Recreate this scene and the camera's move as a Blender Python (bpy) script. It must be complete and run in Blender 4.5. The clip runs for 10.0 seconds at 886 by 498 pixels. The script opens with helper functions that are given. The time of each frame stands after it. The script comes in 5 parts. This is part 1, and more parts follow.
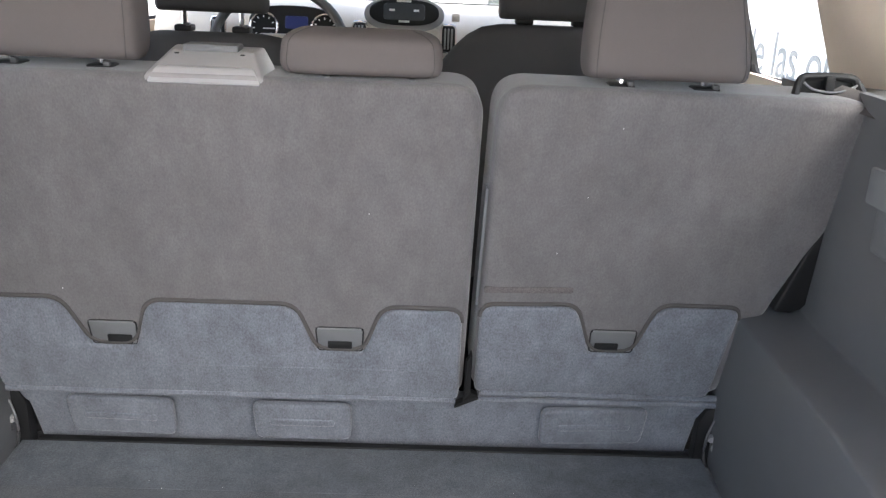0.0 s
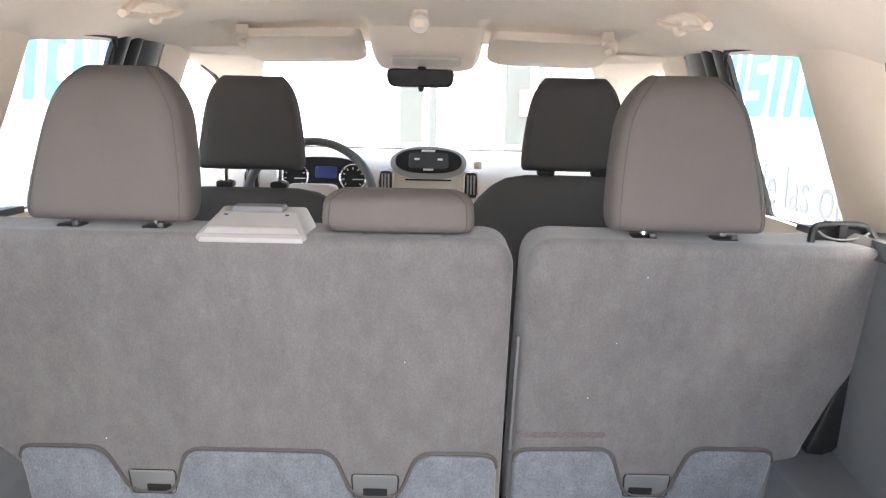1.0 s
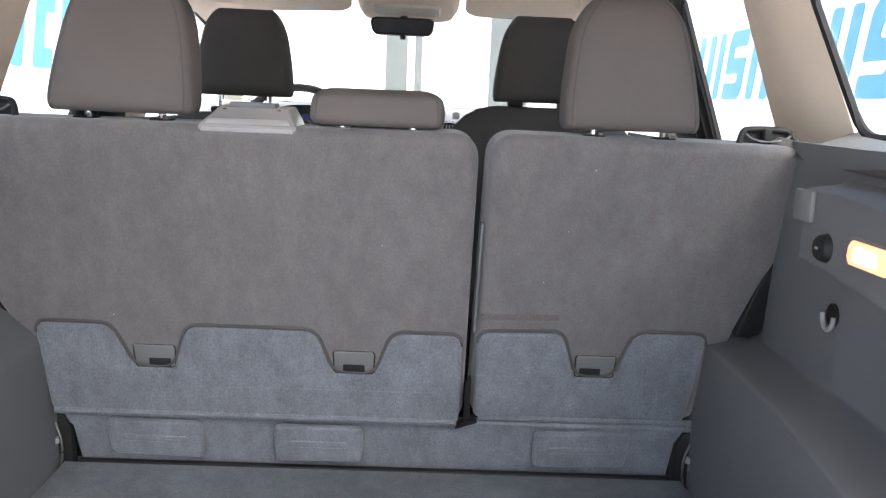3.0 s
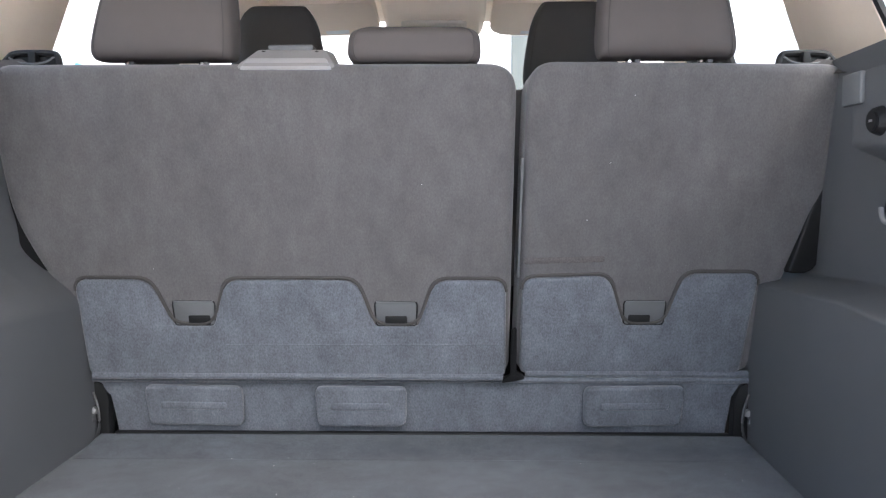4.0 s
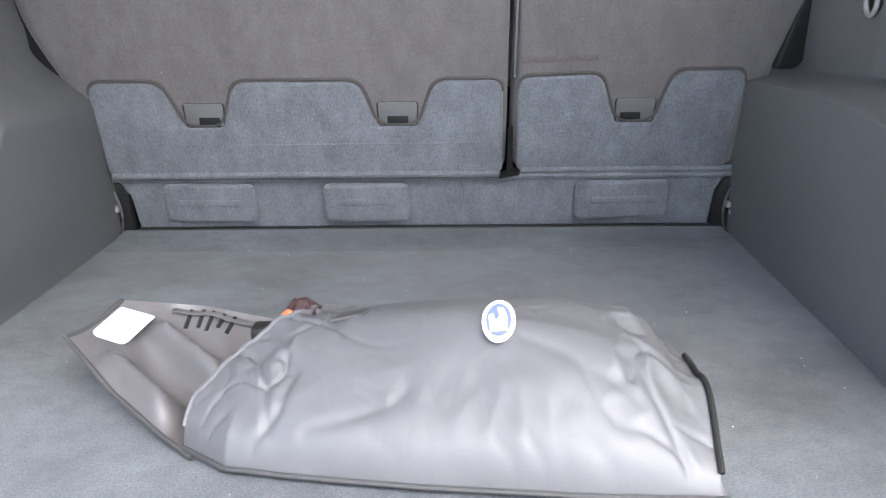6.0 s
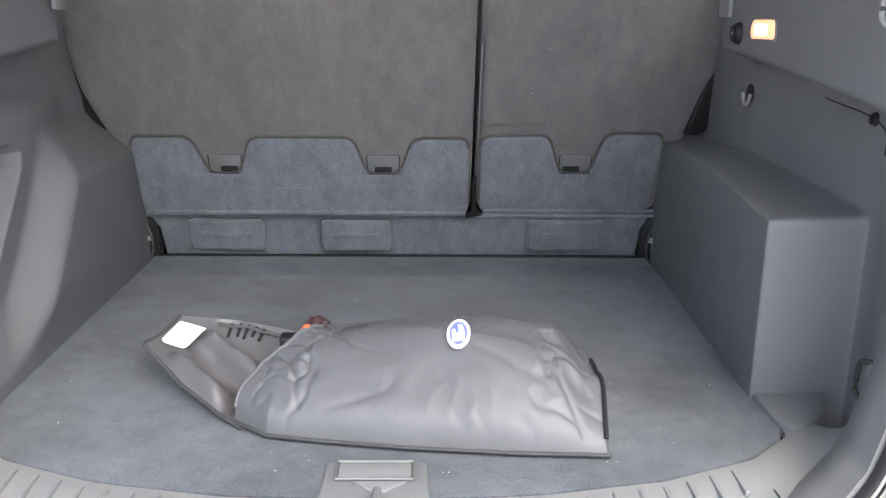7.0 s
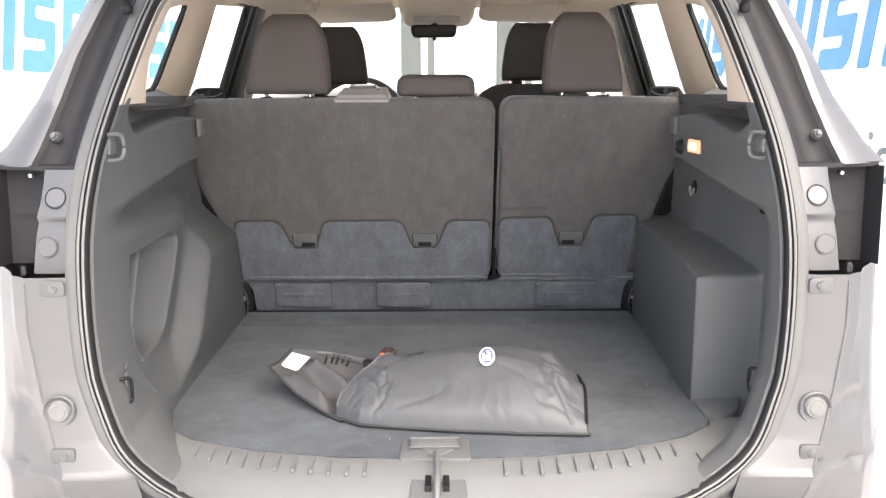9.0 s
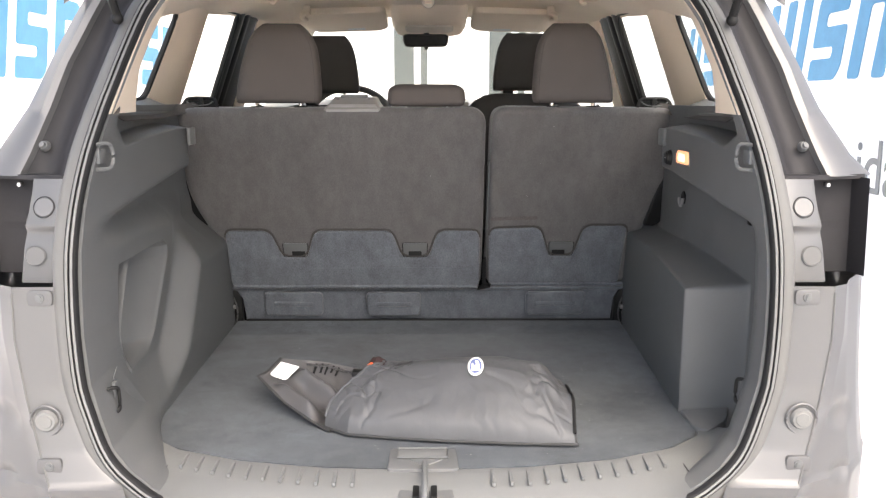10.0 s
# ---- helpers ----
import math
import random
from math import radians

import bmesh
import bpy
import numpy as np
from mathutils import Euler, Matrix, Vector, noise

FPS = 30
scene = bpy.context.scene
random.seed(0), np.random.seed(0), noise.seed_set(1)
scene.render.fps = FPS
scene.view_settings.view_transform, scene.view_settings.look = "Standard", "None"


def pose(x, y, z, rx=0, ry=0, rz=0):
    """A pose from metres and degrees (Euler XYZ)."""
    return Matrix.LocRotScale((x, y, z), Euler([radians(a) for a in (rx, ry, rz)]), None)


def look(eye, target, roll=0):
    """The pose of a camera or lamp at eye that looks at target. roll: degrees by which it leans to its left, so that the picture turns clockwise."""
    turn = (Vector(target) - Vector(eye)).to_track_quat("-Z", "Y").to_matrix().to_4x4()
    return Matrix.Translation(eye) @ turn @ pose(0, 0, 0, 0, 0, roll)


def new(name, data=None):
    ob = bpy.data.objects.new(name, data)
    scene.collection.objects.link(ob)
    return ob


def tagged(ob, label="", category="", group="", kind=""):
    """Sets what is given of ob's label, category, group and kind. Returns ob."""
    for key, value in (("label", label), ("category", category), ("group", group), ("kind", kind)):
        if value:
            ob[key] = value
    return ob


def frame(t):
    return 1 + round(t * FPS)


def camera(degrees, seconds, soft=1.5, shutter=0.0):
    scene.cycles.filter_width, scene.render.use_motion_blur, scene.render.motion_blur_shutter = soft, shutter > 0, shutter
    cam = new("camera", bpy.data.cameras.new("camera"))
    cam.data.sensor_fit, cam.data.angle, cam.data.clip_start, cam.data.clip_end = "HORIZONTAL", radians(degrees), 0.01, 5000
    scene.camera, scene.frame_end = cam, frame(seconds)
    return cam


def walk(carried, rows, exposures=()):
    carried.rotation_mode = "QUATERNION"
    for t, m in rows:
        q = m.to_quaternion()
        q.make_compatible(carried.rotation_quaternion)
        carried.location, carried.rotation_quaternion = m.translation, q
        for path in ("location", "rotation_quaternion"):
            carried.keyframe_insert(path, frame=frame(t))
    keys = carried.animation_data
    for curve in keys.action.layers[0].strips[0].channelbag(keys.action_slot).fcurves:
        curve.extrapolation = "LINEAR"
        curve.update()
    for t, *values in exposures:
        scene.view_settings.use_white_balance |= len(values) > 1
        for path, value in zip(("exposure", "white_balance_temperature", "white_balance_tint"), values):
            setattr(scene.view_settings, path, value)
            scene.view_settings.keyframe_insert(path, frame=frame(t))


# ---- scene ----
cam = camera(54.9, 10.0, soft=1.3)
PATH = [
    (0, (0.077, -1.286, 1.451), (0.131, 0.615, 0.831), 2.5),
    (0.5, (0.081, -1.302, 1.48), (0.156, 0.638, 0.998), 0.9),
    (1, (0.056, -1.328, 1.482), (0.057, 0.647, 1.164), 1.3),
    (1.5, (0.066, -1.439, 1.432), (0.129, 0.54, 1.151), 1.6),
    (2, (0.086, -1.384, 1.449), (0.189, 0.588, 1.128), 2.3),
    (2.5, (0.08, -1.483, 1.445), (0.145, 0.472, 1.026), 3.2),
    (4, (0.055, -1.513, 1.113), (0.033, 0.483, 0.997), 0.1),
    (4.5, (0.027, -1.433, 1.097), (-0.041, 0.56, 0.942), 0.5),
    (5, (0.037, -1.434, 1.079), (0.087, 0.543, 0.783), 1.9),
    (5.5, (0.05, -1.526, 1.096), (0.068, 0.434, 0.697), 0.0),
    (6, (0.052, -1.593, 1.101), (0.034, 0.331, 0.555), -0.6),
    (7.5, (0.043, -2.137, 1.302), (0.11, -0.189, 0.855), 1.0),
    (8, (0.017, -2.338, 1.345), (0.065, -0.365, 1.02), 0.6),
    (8.5, (0.006, -2.44, 1.336), (0.02, -0.47, 0.989), 0.0),
    (9, (0.003, -2.461, 1.331), (0.012, -0.494, 0.97), -0.2),
    (9.5, (0.004, -2.461, 1.333), (0.026, -0.493, 0.976), 0.1),
    (10, (0.01, -2.464, 1.337), (0.036, -0.494, 0.993), 0.1),
]
EXPOSURES = [(0, 2.57, 6330, 10), (0.5, 2.87, 6400, 10), (1, 3.01, 6500, 10), (1.5, 2.66, 6450, 10), (2, 2.46, 6470, 10), (2.5, 2.51, 6400, 10), (4, 2.42, 6080, 10), (4.5, 2.58, 6050, 10), (5, 2.79, 6150, 10), (5.5, 2.85, 6170, 10), (6, 2.79, 6200, 10), (7.5, 2.16, 6550, 10), (8, 2.31, 6880, 10), (9, 2.16, 6850, 10), (10, 1.94, 6920, 10)]
walk(cam, [(t, look(eye, target, roll)) for t, eye, target, roll in PATH], EXPOSURES)

# ---- light ----
world = bpy.data.worlds.new("sky")
scene.world = world
world.use_nodes = True
wt = world.node_tree
sky = wt.nodes.new("ShaderNodeTexSky")
sky.sky_type = "NISHITA"
sky.sun_disc = False
sky.sun_elevation, sky.sun_rotation = radians(52), radians(160)
sky.air_density, sky.dust_density = 1.0, 4.0
wt.links.new(sky.outputs[0], wt.nodes["Background"].inputs[0])
wt.nodes["Background"].inputs[1].default_value = 0.15
sun = new("sun", bpy.data.lights.new("sun", "SUN"))
sun.data.energy, sun.data.angle, sun.data.color = 1.0, radians(55), (1.0, 0.99, 0.98)
sun.matrix_world = look((2.7, -7.0, 9.6), (0, 0, 0))


# ---- materials ----
def material(name, color, rough=0.8, metal=0.0, scale=200.0, vary=0.12, bump=0.1, stain=0.1, stain_scale=6.0, sheen=0.0, spec=0.5, coat=0.0, stretch=(1, 1, 1), blotch=0.0):
    m = bpy.data.materials.new(name)
    m.use_nodes = True
    nt = m.node_tree
    b = nt.nodes["Principled BSDF"]
    b.inputs["Roughness"].default_value = rough
    b.inputs["Metallic"].default_value = metal
    b.inputs["Specular IOR Level"].default_value = spec
    b.inputs["Sheen Weight"].default_value = sheen
    b.inputs["Coat Weight"].default_value = coat
    co = nt.nodes.new("ShaderNodeTexCoord")
    mp = nt.nodes.new("ShaderNodeMapping")
    mp.inputs["Scale"].default_value = stretch
    nt.links.new(co.outputs["Object"], mp.inputs[0])
    fine = nt.nodes.new("ShaderNodeTexNoise")
    fine.inputs["Scale"].default_value, fine.inputs["Detail"].default_value, fine.inputs["Roughness"].default_value = scale, 4, 0.65
    big = nt.nodes.new("ShaderNodeTexNoise")
    big.inputs["Scale"].default_value, big.inputs["Detail"].default_value, big.inputs["Roughness"].default_value = stain_scale, 6, 0.68
    for n in (fine, big):
        nt.links.new(mp.outputs[0], n.inputs["Vector"])
    fr = nt.nodes.new("ShaderNodeMapRange")
    fr.inputs[1].default_value, fr.inputs[2].default_value = 0.3, 0.7
    fr.inputs[3].default_value, fr.inputs[4].default_value = 1 - vary, 1 + vary
    br = nt.nodes.new("ShaderNodeMapRange")
    br.inputs[1].default_value, br.inputs[2].default_value = 0.3, 0.7
    br.inputs[3].default_value, br.inputs[4].default_value = 1 - stain, 1 + stain
    nt.links.new(fine.outputs[0], fr.inputs[0])
    nt.links.new(big.outputs[0], br.inputs[0])
    mul = nt.nodes.new("ShaderNodeMath")
    mul.operation = "MULTIPLY"
    nt.links.new(fr.outputs[0], mul.inputs[0])
    nt.links.new(br.outputs[0], mul.inputs[1])
    mix = nt.nodes.new("ShaderNodeVectorMath")
    mix.operation = "SCALE"
    mix.inputs[0].default_value = color
    nt.links.new(mul.outputs[0], mix.inputs["Scale"])
    nt.links.new(mix.outputs[0], b.inputs["Base Color"])
    if blotch:
        # faded and soiled patches
        pat = nt.nodes.new("ShaderNodeTexNoise")
        pat.inputs["Scale"].default_value, pat.inputs["Detail"].default_value, pat.inputs["Roughness"].default_value = 38, 3, 0.6
        nt.links.new(mp.outputs[0], pat.inputs["Vector"])
        pr = nt.nodes.new("ShaderNodeMapRange")
        pr.inputs[1].default_value, pr.inputs[2].default_value = 0.35, 0.65
        pr.inputs[3].default_value, pr.inputs[4].default_value = 1 - blotch, 1 + blotch
        nt.links.new(pat.outputs[0], pr.inputs[0])
        more = nt.nodes.new("ShaderNodeMath")
        more.operation = "MULTIPLY"
        nt.links.new(mul.outputs[0], more.inputs[0])
        nt.links.new(pr.outputs[0], more.inputs[1])
        nt.links.new(more.outputs[0], mix.inputs["Scale"])
    if bump:
        bp = nt.nodes.new("ShaderNodeBump")
        bp.inputs["Strength"].default_value, bp.inputs["Distance"].default_value = bump, 0.002
        nt.links.new(fine.outputs[0], bp.inputs["Height"])
        nt.links.new(bp.outputs[0], b.inputs["Normal"])
    return m


FABRIC = material("seat_back_fabric", (0.120, 0.114, 0.113), 0.95, scale=420, vary=0.14, bump=0.28, stain=0.12, stain_scale=14, sheen=0.3, spec=0.1, blotch=0.07, stretch=(1, 1, 0.55))
CARPET = material("flap_carpet", (0.126, 0.135, 0.150), 0.97, scale=400, vary=0.30, bump=0.55, stain=0.19, stain_scale=15, sheen=0.3, spec=0.1, blotch=0.09, stretch=(1, 1, 0.6))
FLOORC = material("floor_carpet", (0.071, 0.080, 0.089), 0.97, scale=400, vary=0.36, bump=0.65, stain=0.36, stain_scale=4.5, sheen=0.12, spec=0.1, blotch=0.10)
UPHOL = material("headrest_cloth", (0.106, 0.094, 0.089), 0.88, scale=1100, vary=0.07, bump=0.12, stain=0.04, spec=0.2)
UPHOL_DARK = material("front_seat_cloth", (0.066, 0.065, 0.064), 0.9, scale=1100, vary=0.1, bump=0.15, stain=0.05, spec=0.2)
PLASTIC = material("dark_plastic", (0.114, 0.117, 0.118), 0.55, scale=900, vary=0.08, bump=0.18, stain=0.06, spec=0.4)
PLASTIC_BLACK = material("black_plastic", (0.012, 0.012, 0.012), 0.55, scale=600, vary=0.1, bump=0.1, spec=0.25)
PLASTIC_GREY = material("grey_plastic", (0.26, 0.255, 0.25), 0.4, scale=800, vary=0.05, bump=0.08, spec=0.5)
SILL = material("sill_plastic", (0.148, 0.151, 0.150), 0.5, scale=900, vary=0.08, bump=0.15, stain=0.06, spec=0.4)
CREAM = material("cream_trim", (0.87, 0.745, 0.61), 0.8, scale=700, vary=0.05, bump=0.12, stain=0.03, spec=0.3)
HEADLINER = material("cream_headliner", (0.90, 0.79, 0.665), 0.95, scale=900, vary=0.06, bump=0.2, stain=0.03, spec=0.1)
PAINT = material("grey_metallic_paint", (0.104, 0.103, 0.104), 0.46, 0.25, scale=2500, vary=0.06, bump=0.0, stain=0.03, coat=0.25)
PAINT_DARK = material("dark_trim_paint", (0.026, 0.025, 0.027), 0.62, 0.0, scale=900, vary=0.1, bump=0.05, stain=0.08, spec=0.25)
RUBBER = material("black_rubber", (0.016, 0.016, 0.017), 0.7, scale=500, vary=0.15, bump=0.1, spec=0.25)
FLANGE_AND_GLINT = material("pale_flange_and_glint", (0.118, 0.117, 0.114), 0.6, 0.0, scale=2500, vary=0.05, bump=0.0, stain=0.06, spec=0.3)
SEALGREY = material("grey_flange", (0.165, 0.167, 0.163), 0.75, scale=800, vary=0.06, bump=0.05)
STOP_RUBBER = material("pale_stop_rubber", (0.16, 0.16, 0.155), 0.7, scale=500, vary=0.06, bump=0.05, spec=0.3)
STEEL_DARK = material("dull_steel", (0.10, 0.10, 0.10), 0.45, 0.6, scale=300, vary=0.2, bump=0.05)
STEEL = material("steel", (0.55, 0.55, 0.56), 0.3, 1.0, scale=300, vary=0.1, bump=0.05)
CHROME = material("chrome", (0.75, 0.75, 0.76), 0.12, 1.0, scale=300, vary=0.03, bump=0.0)
SILVER = material("silver_plastic", (0.42, 0.42, 0.43), 0.35, 0.5, scale=900, vary=0.05, bump=0.03)
NYLON = material("bag_nylon", (0.078, 0.080, 0.085), 0.50, scale=1200, vary=0.1, bump=0.12, stain=0.1, stain_scale=10, spec=0.42)
PIPING = material("bag_piping", (0.035, 0.035, 0.036), 0.7, scale=900, vary=0.1)
WHITE = material("white_plastic", (0.8, 0.8, 0.78), 0.5, scale=100, vary=0.03, bump=0.0)
ORANGE = material("orange_strap", (0.8, 0.14, 0.04), 0.6, scale=600, vary=0.1)
MAROON = material("maroon_cloth", (0.024, 0.008, 0.008), 0.8, scale=500, vary=0.3)
BLUE = material("blue_print", (0.10, 0.13, 0.30), 0.6, scale=300, vary=0.05)
BANNER = material("white_banner", (0.8, 0.8, 0.79), 0.7, scale=30, vary=0.03, bump=0.02, stain=0.03, stain_scale=1.5)
BANNER_BLUE = material("banner_light_blue", (0.058, 0.225, 0.38), 0.6, scale=30, vary=0.03, bump=0.0)
BANNER_GREY = material("banner_grey", (0.17, 0.18, 0.18), 0.6, scale=30, vary=0.03, bump=0.0)
CONCRETE = material("pale_concrete", (0.72, 0.70, 0.68), 0.9, scale=40, vary=0.1, bump=0.2, stain=0.12, stain_scale=0.8)
FACADE = material("white_facade", (0.8, 0.79, 0.77), 0.8, scale=20, vary=0.04, stain=0.05, stain_scale=0.7)
COLUMN = material("grey_column", (0.075, 0.083, 0.078), 0.6, scale=20, vary=0.05)
RED = material("red_lens", (0.5, 0.02, 0.03), 0.15, scale=100, vary=0.05, bump=0.0, coat=0.5)
FABRIC_WORN = material("worn_fabric", (0.11, 0.1, 0.096), 0.95, scale=420, vary=0.3, bump=0.35, spec=0.1)
SEAM_AND_SHADE = material("seam_thread_and_shade", (0.06, 0.055, 0.052), 0.9, scale=900, vary=0.1)
BELT = material("belt_webbing", (0.07, 0.064, 0.06), 0.8, scale=900, vary=0.2, bump=0.3)
NYLON_DARK = material("flap_nylon", (0.075, 0.073, 0.075), 0.36, scale=1200, vary=0.1, bump=0.12, stain=0.12, stain_scale=10, spec=0.6)
PLASTIC_CREAM = material("pale_cream_plastic", (0.68, 0.6, 0.5), 0.5, scale=800, vary=0.04, bump=0.05)
MIRROR = material("mirror_glass", (0.7, 0.72, 0.72), 0.03, 1.0, scale=50, vary=0.0, bump=0.0, stain=0.0)
RED_SIGN = material("faded_red", (0.6, 0.25, 0.25), 0.6, scale=60, vary=0.05)
DASH = material("cream_dash", (0.52, 0.475, 0.41), 0.6, scale=700, vary=0.05, bump=0.1)


def glass(name, tint=(0.96, 0.98, 0.97)):
    m = bpy.data.materials.new(name)
    m.use_nodes = True
    nt = m.node_tree
    nt.nodes.remove(nt.nodes["Principled BSDF"])
    t, g, x = (nt.nodes.new("ShaderNode" + k) for k in ("BsdfTransparent", "BsdfGlossy", "MixShader"))
    t.inputs[0].default_value = (*tint, 1)
    g.inputs["Roughness"].default_value = 0.02
    x.inputs[0].default_value = 0.03
    nt.links.new(t.outputs[0], x.inputs[1])
    nt.links.new(g.outputs[0], x.inputs[2])
    nt.links.new(x.outputs[0], nt.nodes["Material Output"].inputs[0])
    return m


def glow(name, color, strength):
    m = bpy.data.materials.new(name)
    m.use_nodes = True
    b = m.node_tree.nodes["Principled BSDF"]
    b.inputs["Base Color"].default_value = (*color, 1)
    b.inputs["Emission Color"].default_value = (*color, 1)
    b.inputs["Emission Strength"].default_value = strength
    return m


GLASS = glass("window_glass")
LAMP_GLOW = glow("lamp_lens", (1.0, 0.42, 0.22), 0.26)
BULB_GLOW = glow("lamp_bulb", (1.0, 0.72, 0.48), 0.42)
SCREEN_BLUE = glow("blue_display", (0.008, 0.014, 0.075), 0.10)
SCREEN_GREY = glow("grey_display", (0.016, 0.018, 0.02), 0.1)


# ---- building helpers ----
def finish(ob, smooth=True):
    for p in ob.data.polygons:
        p.use_smooth = smooth
    return ob


def part(name, bm, mat, parent=None, label="", smooth=True, sharp=35):
    me = bpy.data.meshes.new(name)
    bmesh.ops.remove_doubles(bm, verts=bm.verts, dist=1e-6)
    bmesh.ops.recalc_face_normals(bm, faces=bm.faces)
    bm.to_mesh(me)
    bm.free()
    me.materials.append(mat)
    ob = new(name, me)
    finish(ob, smooth)
    if smooth:
        me.set_sharp_from_angle(angle=radians(sharp))
    if parent is not None:
        ob.parent = parent
    if label:
        ob["label"] = label
    return ob


def thing(name, label, category, at=(0, 0, 0), group="", kind=""):
    ob = new(name)
    ob.empty_display_size = 0.05
    ob.location = at
    return tagged(ob, label, category, group, kind)


def own(parent, obs):
    """Hang parts under a thing that does not stand at the origin, leaving them where they are."""
    for o in obs:
        o.parent = parent
        o.matrix_parent_inverse = Matrix.Translation(parent.location).inverted()


def box(bm, x0, x1, y0, y1, z0, z1, bevel=0.0, m=None, seg=2):
    r = bmesh.ops.create_cube(bm, size=1.0)
    vs = r["verts"]
    for v in vs:
        v.co = Vector((x0 + (v.co.x + 0.5) * (x1 - x0), y0 + (v.co.y + 0.5) * (y1 - y0), z0 + (v.co.z + 0.5) * (z1 - z0)))
    if m is not None:
        bmesh.ops.transform(bm, matrix=m, verts=vs)
    if bevel:
        es = list({e for v in vs for e in v.link_edges})
        bmesh.ops.bevel(bm, geom=es, offset=bevel, segments=seg, affect="EDGES", profile=0.5)
    return bm


def B():
    return bmesh.new()


def loft(bm, loops, closed=True, caps=True, wrap=False):
    """Skin equal-length loops of points."""
    rows = [[bm.verts.new(p) for p in l] for l in loops]
    n = len(rows[0])
    k = len(rows)
    for i in range(k if wrap else k - 1):
        a, b = rows[i], rows[(i + 1) % k]
        for j in range(n if closed else n - 1):
            bm.faces.new((a[j], a[(j + 1) % n], b[(j + 1) % n], b[j]))
    if caps and closed and not wrap:
        bm.faces.new(list(reversed(rows[0])))
        bm.faces.new(rows[-1])
    return bm


def oval(cx, cy, z, hw, hd, power=3.0, n=28, tilt=0.0):
    pts = []
    for i in range(n):
        a = 2 * math.pi * i / n
        c, s = math.cos(a), math.sin(a)
        x = math.copysign(abs(c) ** (2 / power), c) * hw
        y = math.copysign(abs(s) ** (2 / power), s) * hd
        pts.append(Vector((cx + x, cy + y, z + y * tilt)))
    return pts


def sweep(bm, path, radius, n=8, closed=False, flat=1.0):
    """A round (or flattened) bar along a path."""
    path = [Vector(p) for p in path]
    loops = []
    k = len(path)
    up = Vector((0, 0, 1))
    for i, p in enumerate(path):
        a = path[(i - 1) % k] if closed or i > 0 else p
        b = path[(i + 1) % k] if closed or i < k - 1 else p
        d = (b - a).normalized()
        s = d.cross(up)
        if s.length < 1e-3:
            s = d.cross(Vector((0, 1, 0)))
        s.normalize()
        u = s.cross(d).normalized()
        loops.append([p + s * math.cos(2 * math.pi * j / n) * radius + u * math.sin(2 * math.pi * j / n) * radius * flat for j in range(n)])
    return loft(bm, loops, wrap=closed)


def smooth_path(pts, per=6, closed=False):
    """Catmull-Rom through the points."""
    pts = [Vector(p) for p in pts]
    k = len(pts)
    out = []
    for i in range(k if closed else k - 1):
        p0 = pts[(i - 1) % k] if closed or i > 0 else pts[i]
        p1, p2 = pts[i], pts[(i + 1) % k]
        p3 = pts[(i + 2) % k] if closed or i < k - 2 else p2
        for j in range(per):
            t = j / per
            out.append(0.5 * ((2 * p1) + (p2 - p0) * t + (2 * p0 - 5 * p1 + 4 * p2 - p3) * t * t + (3 * p1 - p0 - 3 * p2 + p3) * t ** 3))
    if not closed:
        out.append(pts[-1])
    return out


def sheet(bm, f, nu, nv, thick=0.0, way=(0, 0, 0)):
    """A surface f(u, v) with u, v from 0 to 1, given a thickness along way."""
    a = [[bm.verts.new(f(i / nu, j / nv)) for j in range(nv + 1)] for i in range(nu + 1)]
    for i in range(nu):
        for j in range(nv):
            bm.faces.new((a[i][j], a[i + 1][j], a[i + 1][j + 1], a[i][j + 1]))
    if thick:
        w = Vector(way) * thick
        b = [[bm.verts.new(a[i][j].co + w) for j in range(nv + 1)] for i in range(nu + 1)]
        for i in range(nu):
            for j in range(nv):
                bm.faces.new((b[i][j], b[i][j + 1], b[i + 1][j + 1], b[i + 1][j]))
        for i in range(nu):
            bm.faces.new((a[i][0], b[i][0], b[i + 1][0], a[i + 1][0]))
            bm.faces.new((a[i][nv], a[i + 1][nv], b[i + 1][nv], b[i][nv]))
        for j in range(nv):
            bm.faces.new((a[0][j], a[0][j + 1], b[0][j + 1], b[0][j]))
            bm.faces.new((a[nu][j], b[nu][j], b[nu][j + 1], a[nu][j + 1]))
    return bm


def slab(bm, poly, place, thick, bevel=0.0, seg=3):
    """A plate with the outline poly of (a, b), put in space by place(a, b, depth)."""
    f = [bm.verts.new(place(a, b, 0.0)) for a, b in poly]
    k = [bm.verts.new(place(a, b, thick)) for a, b in poly]
    front = bm.faces.new(f)
    bm.faces.new(list(reversed(k)))
    n = len(poly)
    for i in range(n):
        bm.faces.new((f[i], k[i], k[(i + 1) % n], f[(i + 1) % n]))
    if bevel:
        bmesh.ops.bevel(bm, geom=list(front.edges), offset=bevel, segments=seg, affect="EDGES", profile=0.5)
    return bm


def rounded(poly, r, n=4):
    """Round the corners of a polygon; r is one radius or one for each corner."""
    out = []
    k = len(poly)
    for i in range(k):
        p, a, b = Vector(poly[i]), Vector(poly[i - 1]), Vector(poly[(i + 1) % k])
        rr = r[i] if isinstance(r, (list, tuple)) else r
        da, db = (a - p), (b - p)
        rr = min(rr, da.length * 0.45, db.length * 0.45)
        if rr < 1e-5:
            out.append((p.x, p.y))
            continue
        s, e = p + da.normalized() * rr, p + db.normalized() * rr
        for j in range(n + 1):
            t = j / n
            q = s * (1 - t) ** 2 + p * 2 * t * (1 - t) + e * t * t
            out.append((q.x, q.y))
    return out


